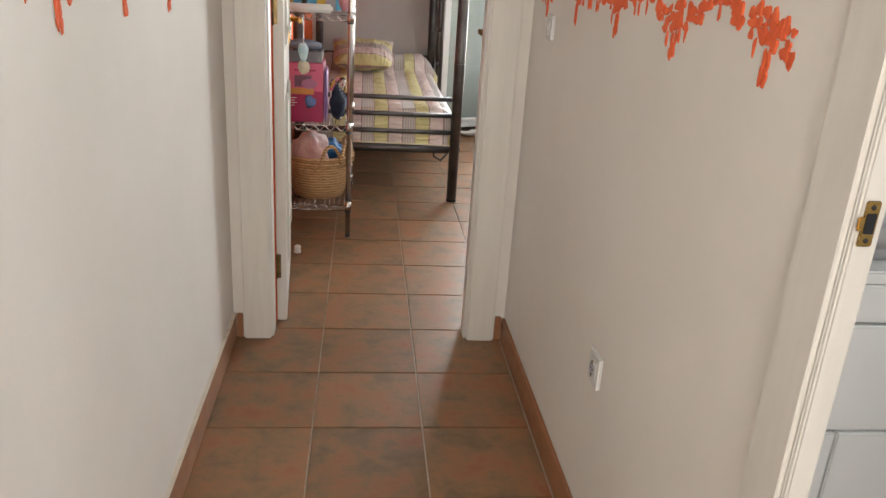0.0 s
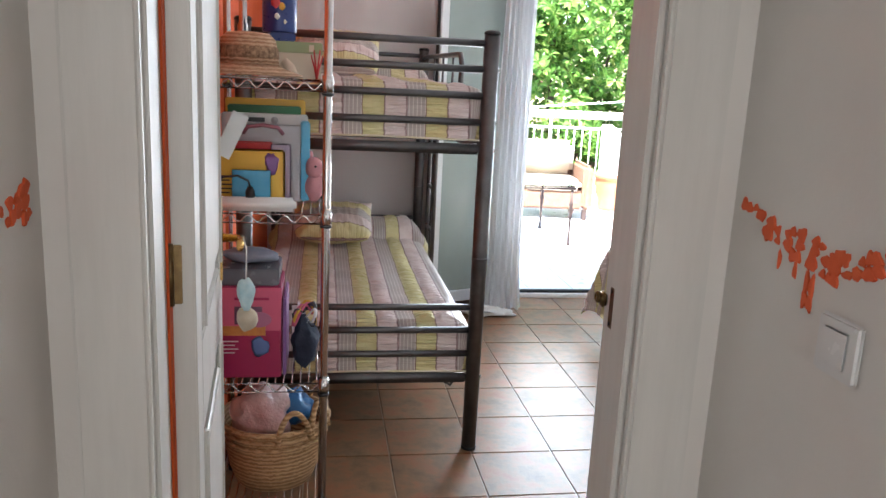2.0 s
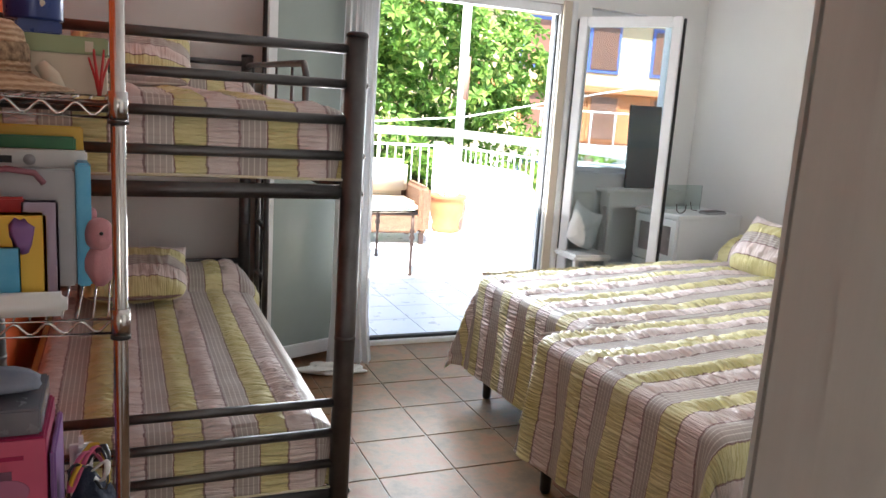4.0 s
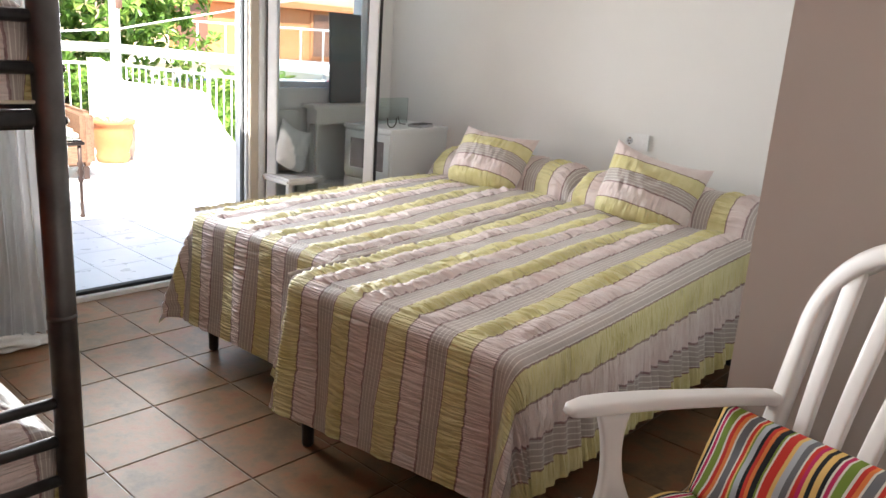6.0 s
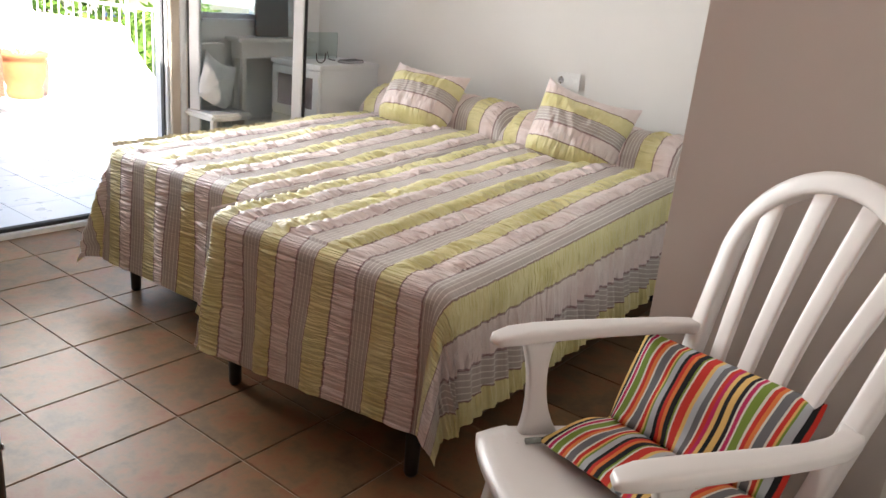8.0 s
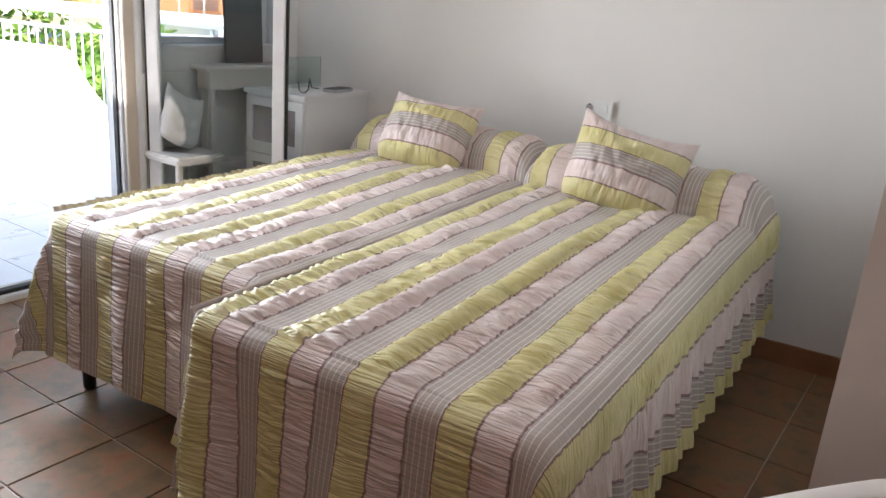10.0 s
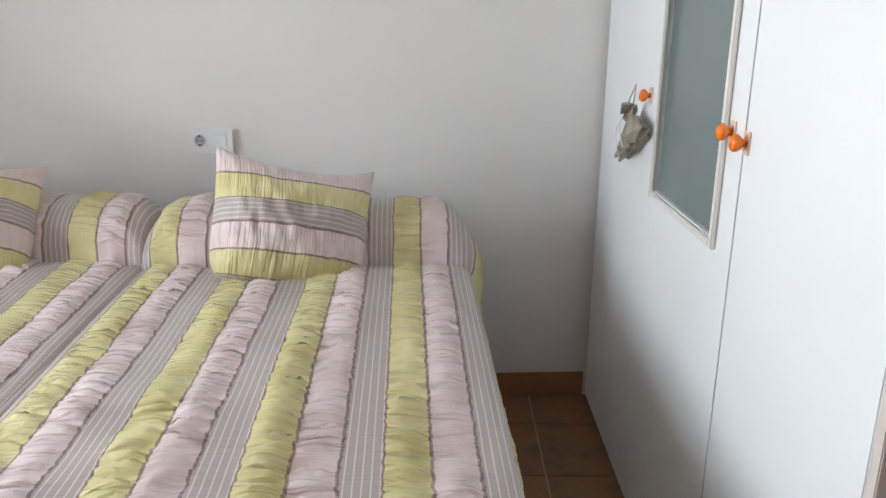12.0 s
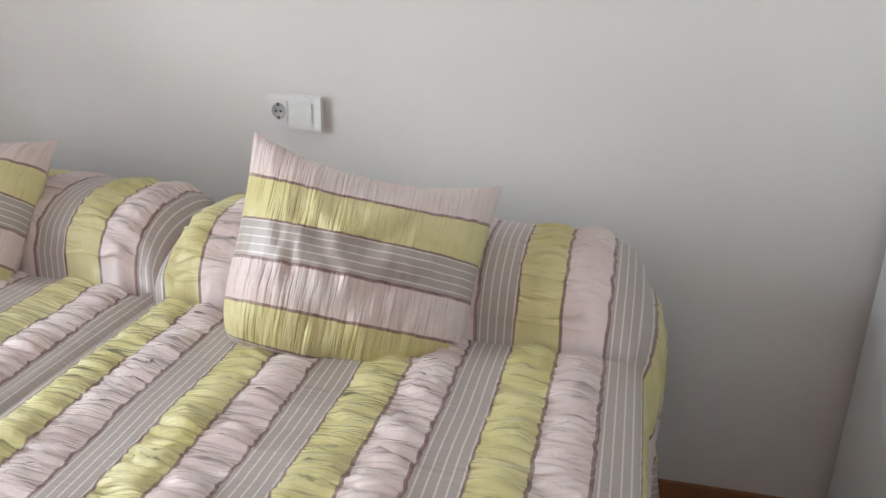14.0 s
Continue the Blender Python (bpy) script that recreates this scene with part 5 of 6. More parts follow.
# lowest shelf: basket with handles, bags in it
def basket():
    z = ZS[0]
    b = thing("straw_basket", "round woven straw basket with rope handles and plaited rim", "basket", pose(0.150, 4.30, z))
    part("body", lathe([(0.10, 0.0), (0.125, 0.006), (0.145, 0.06), (0.16, 0.14), (0.172, 0.21), (0.176, 0.225), (0.165, 0.225), (0.15, 0.14), (0.13, 0.03), (0.05, 0.015)], STRAW, 44), b)
    for zz, r in ((0.215, 0.177), (0.19, 0.1715), (0.165, 0.167)):
        n = 60
        part("plait", tube([(r * math.cos(a), r * math.sin(a), zz + 0.004 * math.sin(a * 22)) for a in np.linspace(0, 2 * math.pi, n)[:-1]], 0.006, STRAW, 6, True), b)
    for a0, lean in ((-1.15, 0.02), (0.6, 0.0), (-0.5, 0.03)):
        cx, cy = 0.168 * math.cos(a0), 0.168 * math.sin(a0)
        tx, ty = -math.sin(a0), math.cos(a0)
        pts = [(cx + tx * s * 0.055 - lean * cx * 2 * (1 - s * s), cy + ty * s * 0.055, 0.19 + 0.095 * (1 - s * s) ** 0.7) for s in np.linspace(-1, 1, 13)]
        part("handle", tube(pts, 0.009, STRAW, 8), b, "rope handle")


basket()
thing("plastic_bag", "crumpled white and pink plastic bag in the basket", "bag", pose(0.105, 4.28, ZS[0] + 0.235), "", ball((0, 0, 0), 0.10, BAGW, (0.95, 0.8, 0.85), 0.55, 4))
thing("blue_bag", "crumpled blue plastic bag in the basket", "bag", pose(0.215, 4.33, ZS[0] + 0.225), "", ball((0, 0, 0), 0.07, BAGB, (0.8, 0.9, 0.85), 0.6, 11))

# what hangs on the door handle
toyh = thing("hanging_toy", "pale blue and cream soft toy hanging from the door handle", "soft toy", pose(0.105, 3.745, 0.0))
part("string", tube([(0.006, -0.02, 1.096), (0.012, -0.015, 1.07), (0.01, -0.01, 0.995)], 0.0018, TOWEL, 6), toyh)
part("upper_body", ball((0.01, -0.01, 0.955), 0.034, BLUESOFT, (0.6, 0.8, 1.15), 0.35, 3), toyh)
part("lower_body", ball((0.012, -0.01, 0.895), 0.038, plain("cream_plush", (0.55, 0.47, 0.36), (0.48, 0.40, 0.30), 0.95, 0, 40), (0.65, 0.85, 0.8), 0.2, 6), toyh)
tagc = thing("paper_tag", "white folded paper tag pinned to the door edge", "tag", pose(0.066, 3.80, 1.34, 0, 25, 0), "", bx((-0.004, -0.03, -0.055), (0.035, -0.0285, 0.055), TOWEL, 0.0005))
stopper = thing("door_stop", "small white rubber door stop on the floor", "door stop", pose(0.075, 3.86, 0.004), "", lathe([(0.016, 0), (0.018, 0.004), (0.014, 0.02), (0.017, 0.03), (0.012, 0.036)], PLASTIC_W, 16))

# ---- curtain ----
def curtain():
    c = thing("curtain", "white sheer curtain gathered beside the balcony door", "curtain")
    nu, nz = 90, 60
    verts, faces = [], []
    for i in range(nz + 1):
        k = i / nz
        z = 0.03 + (2.30 - 0.03) * k
        for j in range(nu + 1):
            s = j / nu
            spread = 0.215 - 0.03 * k + 0.05 * max(0, 0.12 - k) / 0.12
            x = 1.515 + spread * (s - 0.5) - 0.04 * (1 - k)
            y = 6.84 - 0.17 * (1 - k) ** 1.6 + 0.028 * math.sin(s * 34 + 0.8 * math.sin(k * 5)) + 0.012 * math.sin(s * 71 + k * 3)
            verts.append((x, y, z))
    for i in range(nz):
        for j in range(nu):
            a = i * (nu + 1) + j
            faces.append((a, a + 1, a + nu + 2, a + nu + 1))
    part("drop", mesh_from(verts, faces, SHEER, True), c)
    part("puddle", ball((1.36, 6.63, 0.025), 0.14, TOWEL, (1.1, 0.55, 0.22), 0.7, 5, 4), c, "hem lying on the floor")
    part("curtain_rod", tube([(1.2, 6.86, 2.31), (3.3, 6.86, 2.31)], 0.012, ALU, 10), c, "white curtain rod")
    for x in (1.25, 2.3, 3.25):
        part("rod_bracket", tube([(x, 6.86, 2.31), (x, 7.029, 2.31)], 0.008, ALU, 8), c)


curtain()

# ---- bedside cabinet and what stands on it ----
NX, NY = 3.465, 6.475
ns = thing("bedside_cabinet", "white bedside cabinet with frosted panel doors", "cabinet", pose(NX, NY, 0, 0, 0, 3.5))
WD, DP = 0.53, 0.40
part("body", bx((0.018, 0, 0.03), (WD, DP, 0.882), WHITE_CAB, 0.003), ns)
part("top", bx((-0.004, -0.008, 0.8823), (WD, DP + 0.005, 0.908), WHITE_CAB, 0.004), ns)
part("plinth", bx((0.03, 0.01, 0), (WD - 0.01, DP - 0.01, 0.0298), WHITE_CAB), ns)
for z0, z1 in ((0.05, 0.30), (0.32, 0.58), (0.60, 0.872)):
    d = part("door", boxes([((0, 0.012, z0), (0.0175, 0.055, z1)), ((0, DP - 0.055, z0), (0.0175, DP - 0.012, z1)), ((0, 0.055, z0), (0.0175, DP - 0.055, z0 + 0.045)), ((0, 0.055, z1 - 0.045), (0.0175, DP - 0.055, z1))], WHITE_CAB), ns)
    part("frosted_pane", bx((0.006, 0.0552, z0 + 0.0452), (0.012, DP - 0.0552, z1 - 0.0452), FROST), d, "frosted panel")
gl = thing("glass_plate", "upright clear greenish glass plate on a wire stand", "glass stand", pose(3.56, 6.70, 0.9085, 0, 0, 3.5))
gp = part("plate", bx((-0.09, -0.003, 0.008), (0.27, 0.003, 0.165), PLATE, 0.002), gl)
part("wire_stand", tube([(-0.06, -0.05, 0.0035), (-0.06, 0.0, 0.0035), (-0.06, 0.02, 0.05)], 0.0025, IRON, 6), gl, "dark wire foot")
part("wire_stand", tube([(0.2, -0.05, 0.0035), (0.2, 0.0, 0.0035), (0.2, 0.02, 0.05)], 0.0025, IRON, 6), gl, "dark wire foot")
gs = thing("wire_hook", "dark curved wire stand on the cabinet", "stand", pose(3.545, 6.56, 0.9085), "", tube([(-0.035, 0, 0.06), (-0.03, 0, 0.02), (-0.01, 0, 0.004), (0.015, 0, 0.004), (0.035, 0, 0.02), (0.04, 0, 0.06)], 0.003, IRON, 8))
ph = thing("black_gadget", "flat dark grey handset lying on the cabinet", "handset", pose(3.80, 6.56, 0.9085, 0, 0, 12))
part("body", bx((-0.09, -0.045, 0), (0.09, 0.045, 0.016), GREYP, 0.006, 3), ph)
part("screen", bx((-0.08, -0.037, 0.0162), (0.08, 0.037, 0.0185), DARK, 0.001), ph, "dark screen")

# white console and chair behind the open leaf
tb = thing("console_table", "slim white wooden console with a lower shelf", "table")
part("tabletop", bx((3.205, 6.875, 0.990), (3.80, 7.015, 1.015), WHITE_WOOD, 0.006, 3), tb)
part("apron", bx((3.245, 6.90, 0.895), (3.78, 7.005, 0.9898), WHITE_WOOD, 0.003), tb)
for x in (3.25, 3.745):
    for y in (6.902, 6.975):
        part("leg", bx((x, y, 0), (x + 0.028, y + 0.028, 0.8948), WHITE_WOOD, 0.003), tb)
part("lower_shelf", bx((3.25, 6.905, 0.50), (3.77, 7.0, 0.525), WHITE_WOOD, 0.003), tb)
mb = thing("grey_board", "dark grey framed board standing on the console against the window", "board", pose(3.41, 6.975, 1.0165, -3, 0, 0), "", bx((0.0, 0, 0.0), (0.25, 0.018, 0.545), plain("slate_board", (0.12, 0.14, 0.14), (0.10, 0.115, 0.115), 0.5), 0.004))


def small_chair():
    c = thing("small_white_chair", "small white chair heaped with white cushions behind the door leaf", "chair", pose(3.06, 6.86, 0))
    for x in (-0.12, 0.10):
        for y in (-0.10, 0.11):
            part("leg", bx((x, y, 0), (x + 0.028, y + 0.028, 0.57), WHITE_WOOD, 0.004), c)
    part("seat", bx((-0.135, -0.12, 0.5703), (0.145, 0.15, 0.61), WHITE_WOOD, 0.012, 3), c)
    part("backrest", bx((-0.13, 0.135, 0.6103), (0.14, 0.155, 0.98), WHITE_WOOD, 0.008, 3), c)


small_chair()
thing("white_pillow", "white pillow propped on the small chair", "pillow", pose(3.075, 6.905, 0.765, -15, 25, 0), "", cushion(0.24, 0.30, 0.10, TOWEL, seed=7, n=18))

# ---- garden armchair with its striped cushion ----
def garden_chair():
    c = thing("garden_armchair", "white resin high-backed garden armchair", "chair", pose(1.765, 3.605, 0, 0, 0, 236.5))
    # local axes: -y is the front
    seat = bmesh.new()
    bmesh.ops.create_grid(seat, x_segments=16, y_segments=14, size=0.5)
    for v in seat.verts:
        u, w = v.co.x * 2, v.co.y * 2
        wid = 0.290 - 0.045 * (w + 1) / 2
        v.co = Vector((u * wid * (1 - 0.10 * max(0, abs(w) - 0.75)), w * 0.27 - 0.045 + (0.035 * (abs(u) ** 3) if w < -0.6 else 0), 0.412 - 0.018 * (1 - u * u) * (1 - w * w) - 0.030 * max(0, -w - 0.72) ** 1.3 * 3 - 0.012 * (w + 1)))
    r = bmesh.ops.extrude_face_region(seat, geom=list(seat.faces))
    for v in [g for g in r["geom"] if isinstance(g, bmesh.types.BMVert)]:
        v.co.z -= 0.026
    part("seat", from_bm(seat, CHAIR_W, True), c)
    # hoop of the back: a broad rounded band
    lean = lambda z: 0.205 + 0.27 * (z - 0.42)
    face = Vector((0, -1, 0.27)).normalized()
    hoop = []
    for z in np.linspace(0.40, 0.86, 8):
        hoop.append((0.222 + 0.035 * (z - 0.40) / 0.46, lean(z), z))
    for a in np.linspace(0, math.pi, 21)[1:-1]:
        z = 0.86 + 0.225 * math.sin(a)
        hoop.append((0.257 * math.cos(a), lean(z), z))
    hoop += [(-x, y, z) for x, y, z in reversed(hoop[:8])]
    part("back_hoop", strap(hoop, 0.052, 0.036, lambda k: face, CHAIR_W), c)
    for s in (-0.165, -0.056, 0.056, 0.165):
        pts = []
        zt = 0.86 + 0.225 * math.sqrt(max(0, 1 - (s * 1.15 / 0.257) ** 2))
        for z in np.linspace(0.425, zt - 0.004, 14):
            k = (z - 0.425) / (zt - 0.425)
            pts.append((s * (0.74 + 0.41 * k ** 1.5), lean(z) - 0.016 * math.sin(math.pi * k), z))
        part("back_slat", strap(pts, [0.036 + 0.018 * i / 13 for i in range(14)], 0.016, lambda k: face, CHAIR_W), c)
    part("lower_back_rail", strap([(-0.22, 0.200, 0.40), (0.0, 0.203, 0.40), (0.22, 0.200, 0.40)], 0.06, 0.024, lambda k: face, CHAIR_W), c)
    for s in (-1, 1):
        arm = [(s * 0.268, -0.268, 0.640), (s * 0.272, -0.258, 0.647), (s * 0.276, -0.22, 0.652), (s * 0.280, -0.15, 0.655), (s * 0.283, -0.05, 0.656), (s * 0.284, 0.06, 0.655), (s * 0.282, 0.14, 0.655), (s * 0.276, 0.20, 0.657), (s * 0.262, 0.245, 0.661), (s * 0.240, 0.268, 0.665)]
        part("armrest", strap(arm, [0.030, 0.050, 0.066, 0.068, 0.062, 0.056, 0.052, 0.050, 0.048, 0.044], [0.014, 0.024, 0.030, 0.031, 0.031, 0.031, 0.031, 0.031, 0.031, 0.030], lambda k: Vector((0, 0, 1)), CHAIR_W, 20), c)
        zs = np.linspace(0.395, 0.645, 9)
        sup = [(s * (0.258 + 0.02 * k / 8), -0.135 - 0.016 * math.sin(math.pi * k / 16), z) for k, z in enumerate(zs)]
        part("arm_support", strap(sup, [0.046 + 0.052 * abs(k / 4 - 1.05) ** 2.2 for k in range(9)], 0.034, lambda k: Vector((s, 0, 0)), CHAIR_W), c)
        part("leg", strap([(s * 0.235, -0.19, 0.40), (s * 0.250, -0.21, 0.30), (s * 0.266, -0.232, 0.15), (s * 0.282, -0.25, 0.0)], [0.070, 0.062, 0.052, 0.044], [0.05, 0.045, 0.04, 0.034], lambda k: Vector((s, 0, 0)), CHAIR_W), c)
        part("leg", strap([(s * 0.215, 0.19, 0.40), (s * 0.226, 0.225, 0.30), (s * 0.238, 0.265, 0.15), (s * 0.25, 0.30, 0.0)], [0.070, 0.062, 0.052, 0.044], [0.05, 0.045, 0.04, 0.034], lambda k: Vector((s, 0, 0)), CHAIR_W), c)
    return c


garden_chair()


def seat_cushion():
    n, k = 44, 30
    verts, uvs, faces = [], [], []
    W, Ht = 0.49, 0.46
    for side in (1, -1):
        for i in range(n + 1):
            for j in range(k + 1):
                a, b = 2 * i / n - 1, j / k
                s = b * Ht
                # the lower part lies on the seat, the upper part leans on the back
                if s < 0.22:
                    y, z, ny, nz = -0.15 + s, 0.010 + 0.022 * math.sin(s * 13), 0, 1
                else:
                    y, z = 0.07 + (s - 0.22) * 0.46, 0.022 + (s - 0.22) * 0.88
                    ny, nz = -0.9, 0.42
                fall = (1 - abs(a) ** 4) * (1 - abs(2 * b - 1) ** 4)
                t = (0.048 if s > 0.20 else 0.024) * fall ** 0.5
                wr = 0.010 * noise.noise(Vector((a * 3, b * 5, side * 2.0))) + 0.012 * math.exp(-((s - 0.23) / 0.03) ** 2) * math.sin(a * 7)
                verts.append((a * W / 2 * (1 - 0.10 * b * (1 - b) * 4 * 0.4), y + ny * (side * t + wr), z + nz * (side * t + wr) + 0.012))
                uvs.append((a * W / 2 + 0.245, s))
    m1 = (n + 1) * (k + 1)
    for s_ in (0, 1):
        for i in range(n):
            for j in range(k):
                q = [s_ * m1 + i * (k + 1) + j, s_ * m1 + (i + 1) * (k + 1) + j, s_ * m1 + (i + 1) * (k + 1) + j + 1, s_ * m1 + i * (k + 1) + j + 1]
                faces.append(q[::-1] if s_ else q)
    base = pose(1.765, 3.605, 0.405, 0, 0, 236.5)
    cu = thing("chair_cushion", "slumped cushion with bright multicoloured stripes on the armchair", "cushion", base @ pose(0.0, 0.045, 0.01, 0, -6, 13))
    part("cover", mesh_from(verts, faces, STRIPES, True, uvs), cu)
    part("tassel", tube([(-0.235, -0.145, 0.024), (-0.25, -0.16, 0.020), (-0.258, -0.175, 0.018)], 0.008, plain("grey_fringe", (0.3, 0.32, 0.3), (0.2, 0.22, 0.2), 0.9, 0, 90), 8), cu, "grey corner tassel")


seat_cushion()

# ---- side room ----
ch = thing("chest_of_drawers", "white chest of drawers in the side room", "drawers", pose(1.14, 1.60, 0))
part("body", bx((0, 0.02, 0), (0.95, 0.48, 0.835), WHITE_CAB, 0.003), ch)
part("top", bx((-0.008, -0.005, 0.8353), (0.958, 0.485, 0.862), WHITE_CAB, 0.004), ch)
for z0, z1, split in ((0.755, 0.832, False), (0.515, 0.748, False), (0.27, 0.508, True), (0.03, 0.263, True)):
    for x0, x1 in (((0.003, 0.195), (0.2, 0.947)) if split else ((0.003, 0.947),)):
        d = part("drawer_front", bx((x0, 0.0, z0), (x1, 0.0195, z1), WHITE_CAB, 0.003), ch)
        part("pull", bx(((x0 + x1) / 2 - 0.045, -0.016, (z0 + z1) / 2 - 0.012), ((x0 + x1) / 2 + 0.045, -0.0003, (z0 + z1) / 2 + 0.012), WHITE_CAB, 0.004), d)
thing("folded_blanket", "grey blanket folded on the chest of drawers", "blanket", pose(1.18, 1.62, 0.8625), "", bx((0, 0, 0), (0.5, 0.35, 0.11), GREYP, 0.035, 4, True))
thing("pink_blanket", "pink towel folded on the grey blanket", "towel", pose(1.20, 1.64, 0.9730), "", bx((0, 0, 0), (0.45, 0.30, 0.09), PINKSOFT, 0.03, 4, True))

# ---- terrace and what lies beyond ----
structure("terrace", bx((-6, 7.25, -0.25), (5.6, 13.0, -0.012), TERR_W), "pale tiled terrace", "terrace")
tt = []
for i in range(34):
    for j in range(17):
        x, y = -5.99 + i * 0.34, 7.255 + j * 0.336
        tt.append(((x, y, -0.0118), (x + 0.3385, y + 0.3345, -0.004)))
verts, faces = [], []
for lo, hi in tt:
    c = len(verts)
    verts += [(lo[0], lo[1], lo[2]), (hi[0], lo[1], lo[2]), (hi[0], hi[1], lo[2]), (lo[0], hi[1], lo[2]), (lo[0] + .002, lo[1] + .002, hi[2]), (hi[0] - .002, lo[1] + .002, hi[2]), (hi[0] - .002, hi[1] - .002, hi[2]), (lo[0] + .002, hi[1] - .002, hi[2])]
    faces += [(c + 4, c + 5, c + 6, c + 7), (c, c + 1, c + 5, c + 4), (c + 1, c + 2, c + 6, c + 5), (c + 2, c + 3, c + 7, c + 6), (c + 3, c, c + 4, c + 7)]
tagged(new("terrace_tiles", mesh_from(verts, faces, TERRACE)), "pale glazed terrace tiles", "tiles", kind="stuff")
structure("ground", bx((-400, -300, -3.6), (400, 700, -3.4), GROUND), "dry garden ground", "ground")


def curved_wall():
    pts = [(0, 0), (2.05, 0), (2.05, 0.16)]
    for a in np.linspace(0, 1, 9):
        pts.append((1.98 - 0.62 * a, 0.18 + 0.57 * a ** 2.2))
    pts += [(1.30, 0.78), (0.35, 0.80), (0.18, 0.95), (0.05, 1.02), (0, 1.02)]
    ang = math.degrees(math.atan2(9.75 - 11.75, 5.0 - 4.05))
    w = structure("parapet", None, "white rendered parapet with a swept top", "parapet")
    w.matrix_world = pose(3.93, 11.62, -0.004, 0, 0, ang)
    part("body", prism(pts, 0.14, TERR_W, pose(0, 0.07, 0, 90, 0, 0)), w)
    for i in range(9):
        part("writing_bar", bx((0.62 + i * 0.045, -0.0735, 0.48 + 0.012 * (i % 3)), (0.645 + i * 0.045, -0.0705, 0.54 - 0.01 * (i % 2)), GREYP), w)


curved_wall()


def railing(name, p, q, label):
    r = structure(name, None, label, "railing")
    p, q = Vector(p), Vector(q)
    d = q - p
    part("top_beam", tube([p + Vector((0, 0, 1.10)), q + Vector((0, 0, 1.10))], 0.055, RAIL_W, 12), r)
    part("rail", tube([p + Vector((0, 0, 0.92)), q + Vector((0, 0, 0.92))], 0.018, RAIL_W, 8), r)
    part("rail", tube([p + Vector((0, 0, 0.10)), q + Vector((0, 0, 0.10))], 0.018, RAIL_W, 8), r)
    n = int(d.length / 0.115)
    bar = tube([(0, 0, 0.10), (0, 0, 0.92)], 0.008, RAIL_W, 6)
    pst = tube([(0, 0, 0), (0, 0, 1.10)], 0.022, RAIL_W, 8)
    for i in range(n + 1):
        o = p + d * (i / n)
        part("post" if i % 14 == 0 else "baluster", pst if i % 14 == 0 else bar, r, "", pose(o.x, o.y, -0.004))


railing("railing_north", (-3.0, 12.75, -0.004), (4.47, 12.40, -0.004), "white painted iron railing along the terrace")
railing("railing_east", (4.50, 12.35, -0.004), (5.45, 7.35, -0.004), "white painted iron railing at the terrace side")
pole = thing("awning_pole", "white painted pole with an orange and grey sleeve", "pole", pose(4.46, 12.2, -0.004))
part("shaft", tube([(0, 0, 0), (0, 0, 4.2)], 0.06, RAIL_W, 16), pole)
part("sleeve", tube([(0.03, -0.03, 1.55), (0.03, -0.03, 2.1)], 0.05, plain("faded_sleeve", (0.35, 0.24, 0.20), (0.42, 0.20, 0.12), 0.7), 12), pole, "faded orange sleeve")
cable = thing("cable", "thin pale cable strung across the terrace", "cable", None, "", tube([(1.5, 12.0, 1.05), (4.46, 12.1, 1.32), (6.5, 12.1, 1.75), (11.0, 12.5, 2.6)], 0.012, RAIL_W, 6))

pot = thing("plant_pot", "large terracotta pot with a rolled rim", "pot", pose(3.86, 11.05, -0.004))
part("body", lathe([(0.14, 0), (0.15, 0.01), (0.17, 0.06), (0.155, 0.10), (0.19, 0.20), (0.205, 0.33), (0.20, 0.385), (0.225, 0.40), (0.228, 0.44), (0.20, 0.445), (0.18, 0.40)], TERRACOTTA, 32), pot)
part("soil", lathe([(0.185, 0.405), (0.05, 0.41)], BARK, 24), pot)
for i in range(10):
    a = i * 0.63
    part("twig", tube([(0.05 * math.cos(a), 0.05 * math.sin(a), 0.40), (0.14 * math.cos(a), 0.14 * math.sin(a), 0.47 + 0.01 * (i % 3))], 0.008, TERR_W, 6), pot)


def wicker_armchair():
    c = thing("wicker_armchair", "brown wicker armchair with cream cushions", "armchair", pose(2.90, 10.60, -0.004, 0, 0, -6))
    part("base", bx((-0.36, -0.34, 0.12), (0.36, 0.36, 0.33), WICKER, 0.03, 3), c)
    for s in (-1, 1):
        part("arm", bx((s * 0.40 - 0.06, -0.36, 0.12), (s * 0.40 + 0.06, 0.36, 0.62), WICKER, 0.04, 3), c)
    part("backrest", bx((-0.345, 0.28, 0.33), (0.345, 0.40, 0.78), WICKER, 0.04, 3), c)
    for x in (-0.38, 0.38):
        for y in (-0.31, 0.33):
            part("leg", bx((x - 0.025, y - 0.025, 0), (x + 0.025, y + 0.025, 0.1198), IRON, 0.004), c)
    part("seat_cushion", bx((-0.33, -0.36, 0.3305), (0.33, 0.2, 0.46), CREAM, 0.045, 4, True), c, "cream seat cushion")
    part("back_cushion", bx((-0.32, 0.12, 0.4605), (0.32, 0.275, 0.86), CREAM, 0.06, 4, True), c, "cream back cushion")


wicker_armchair()


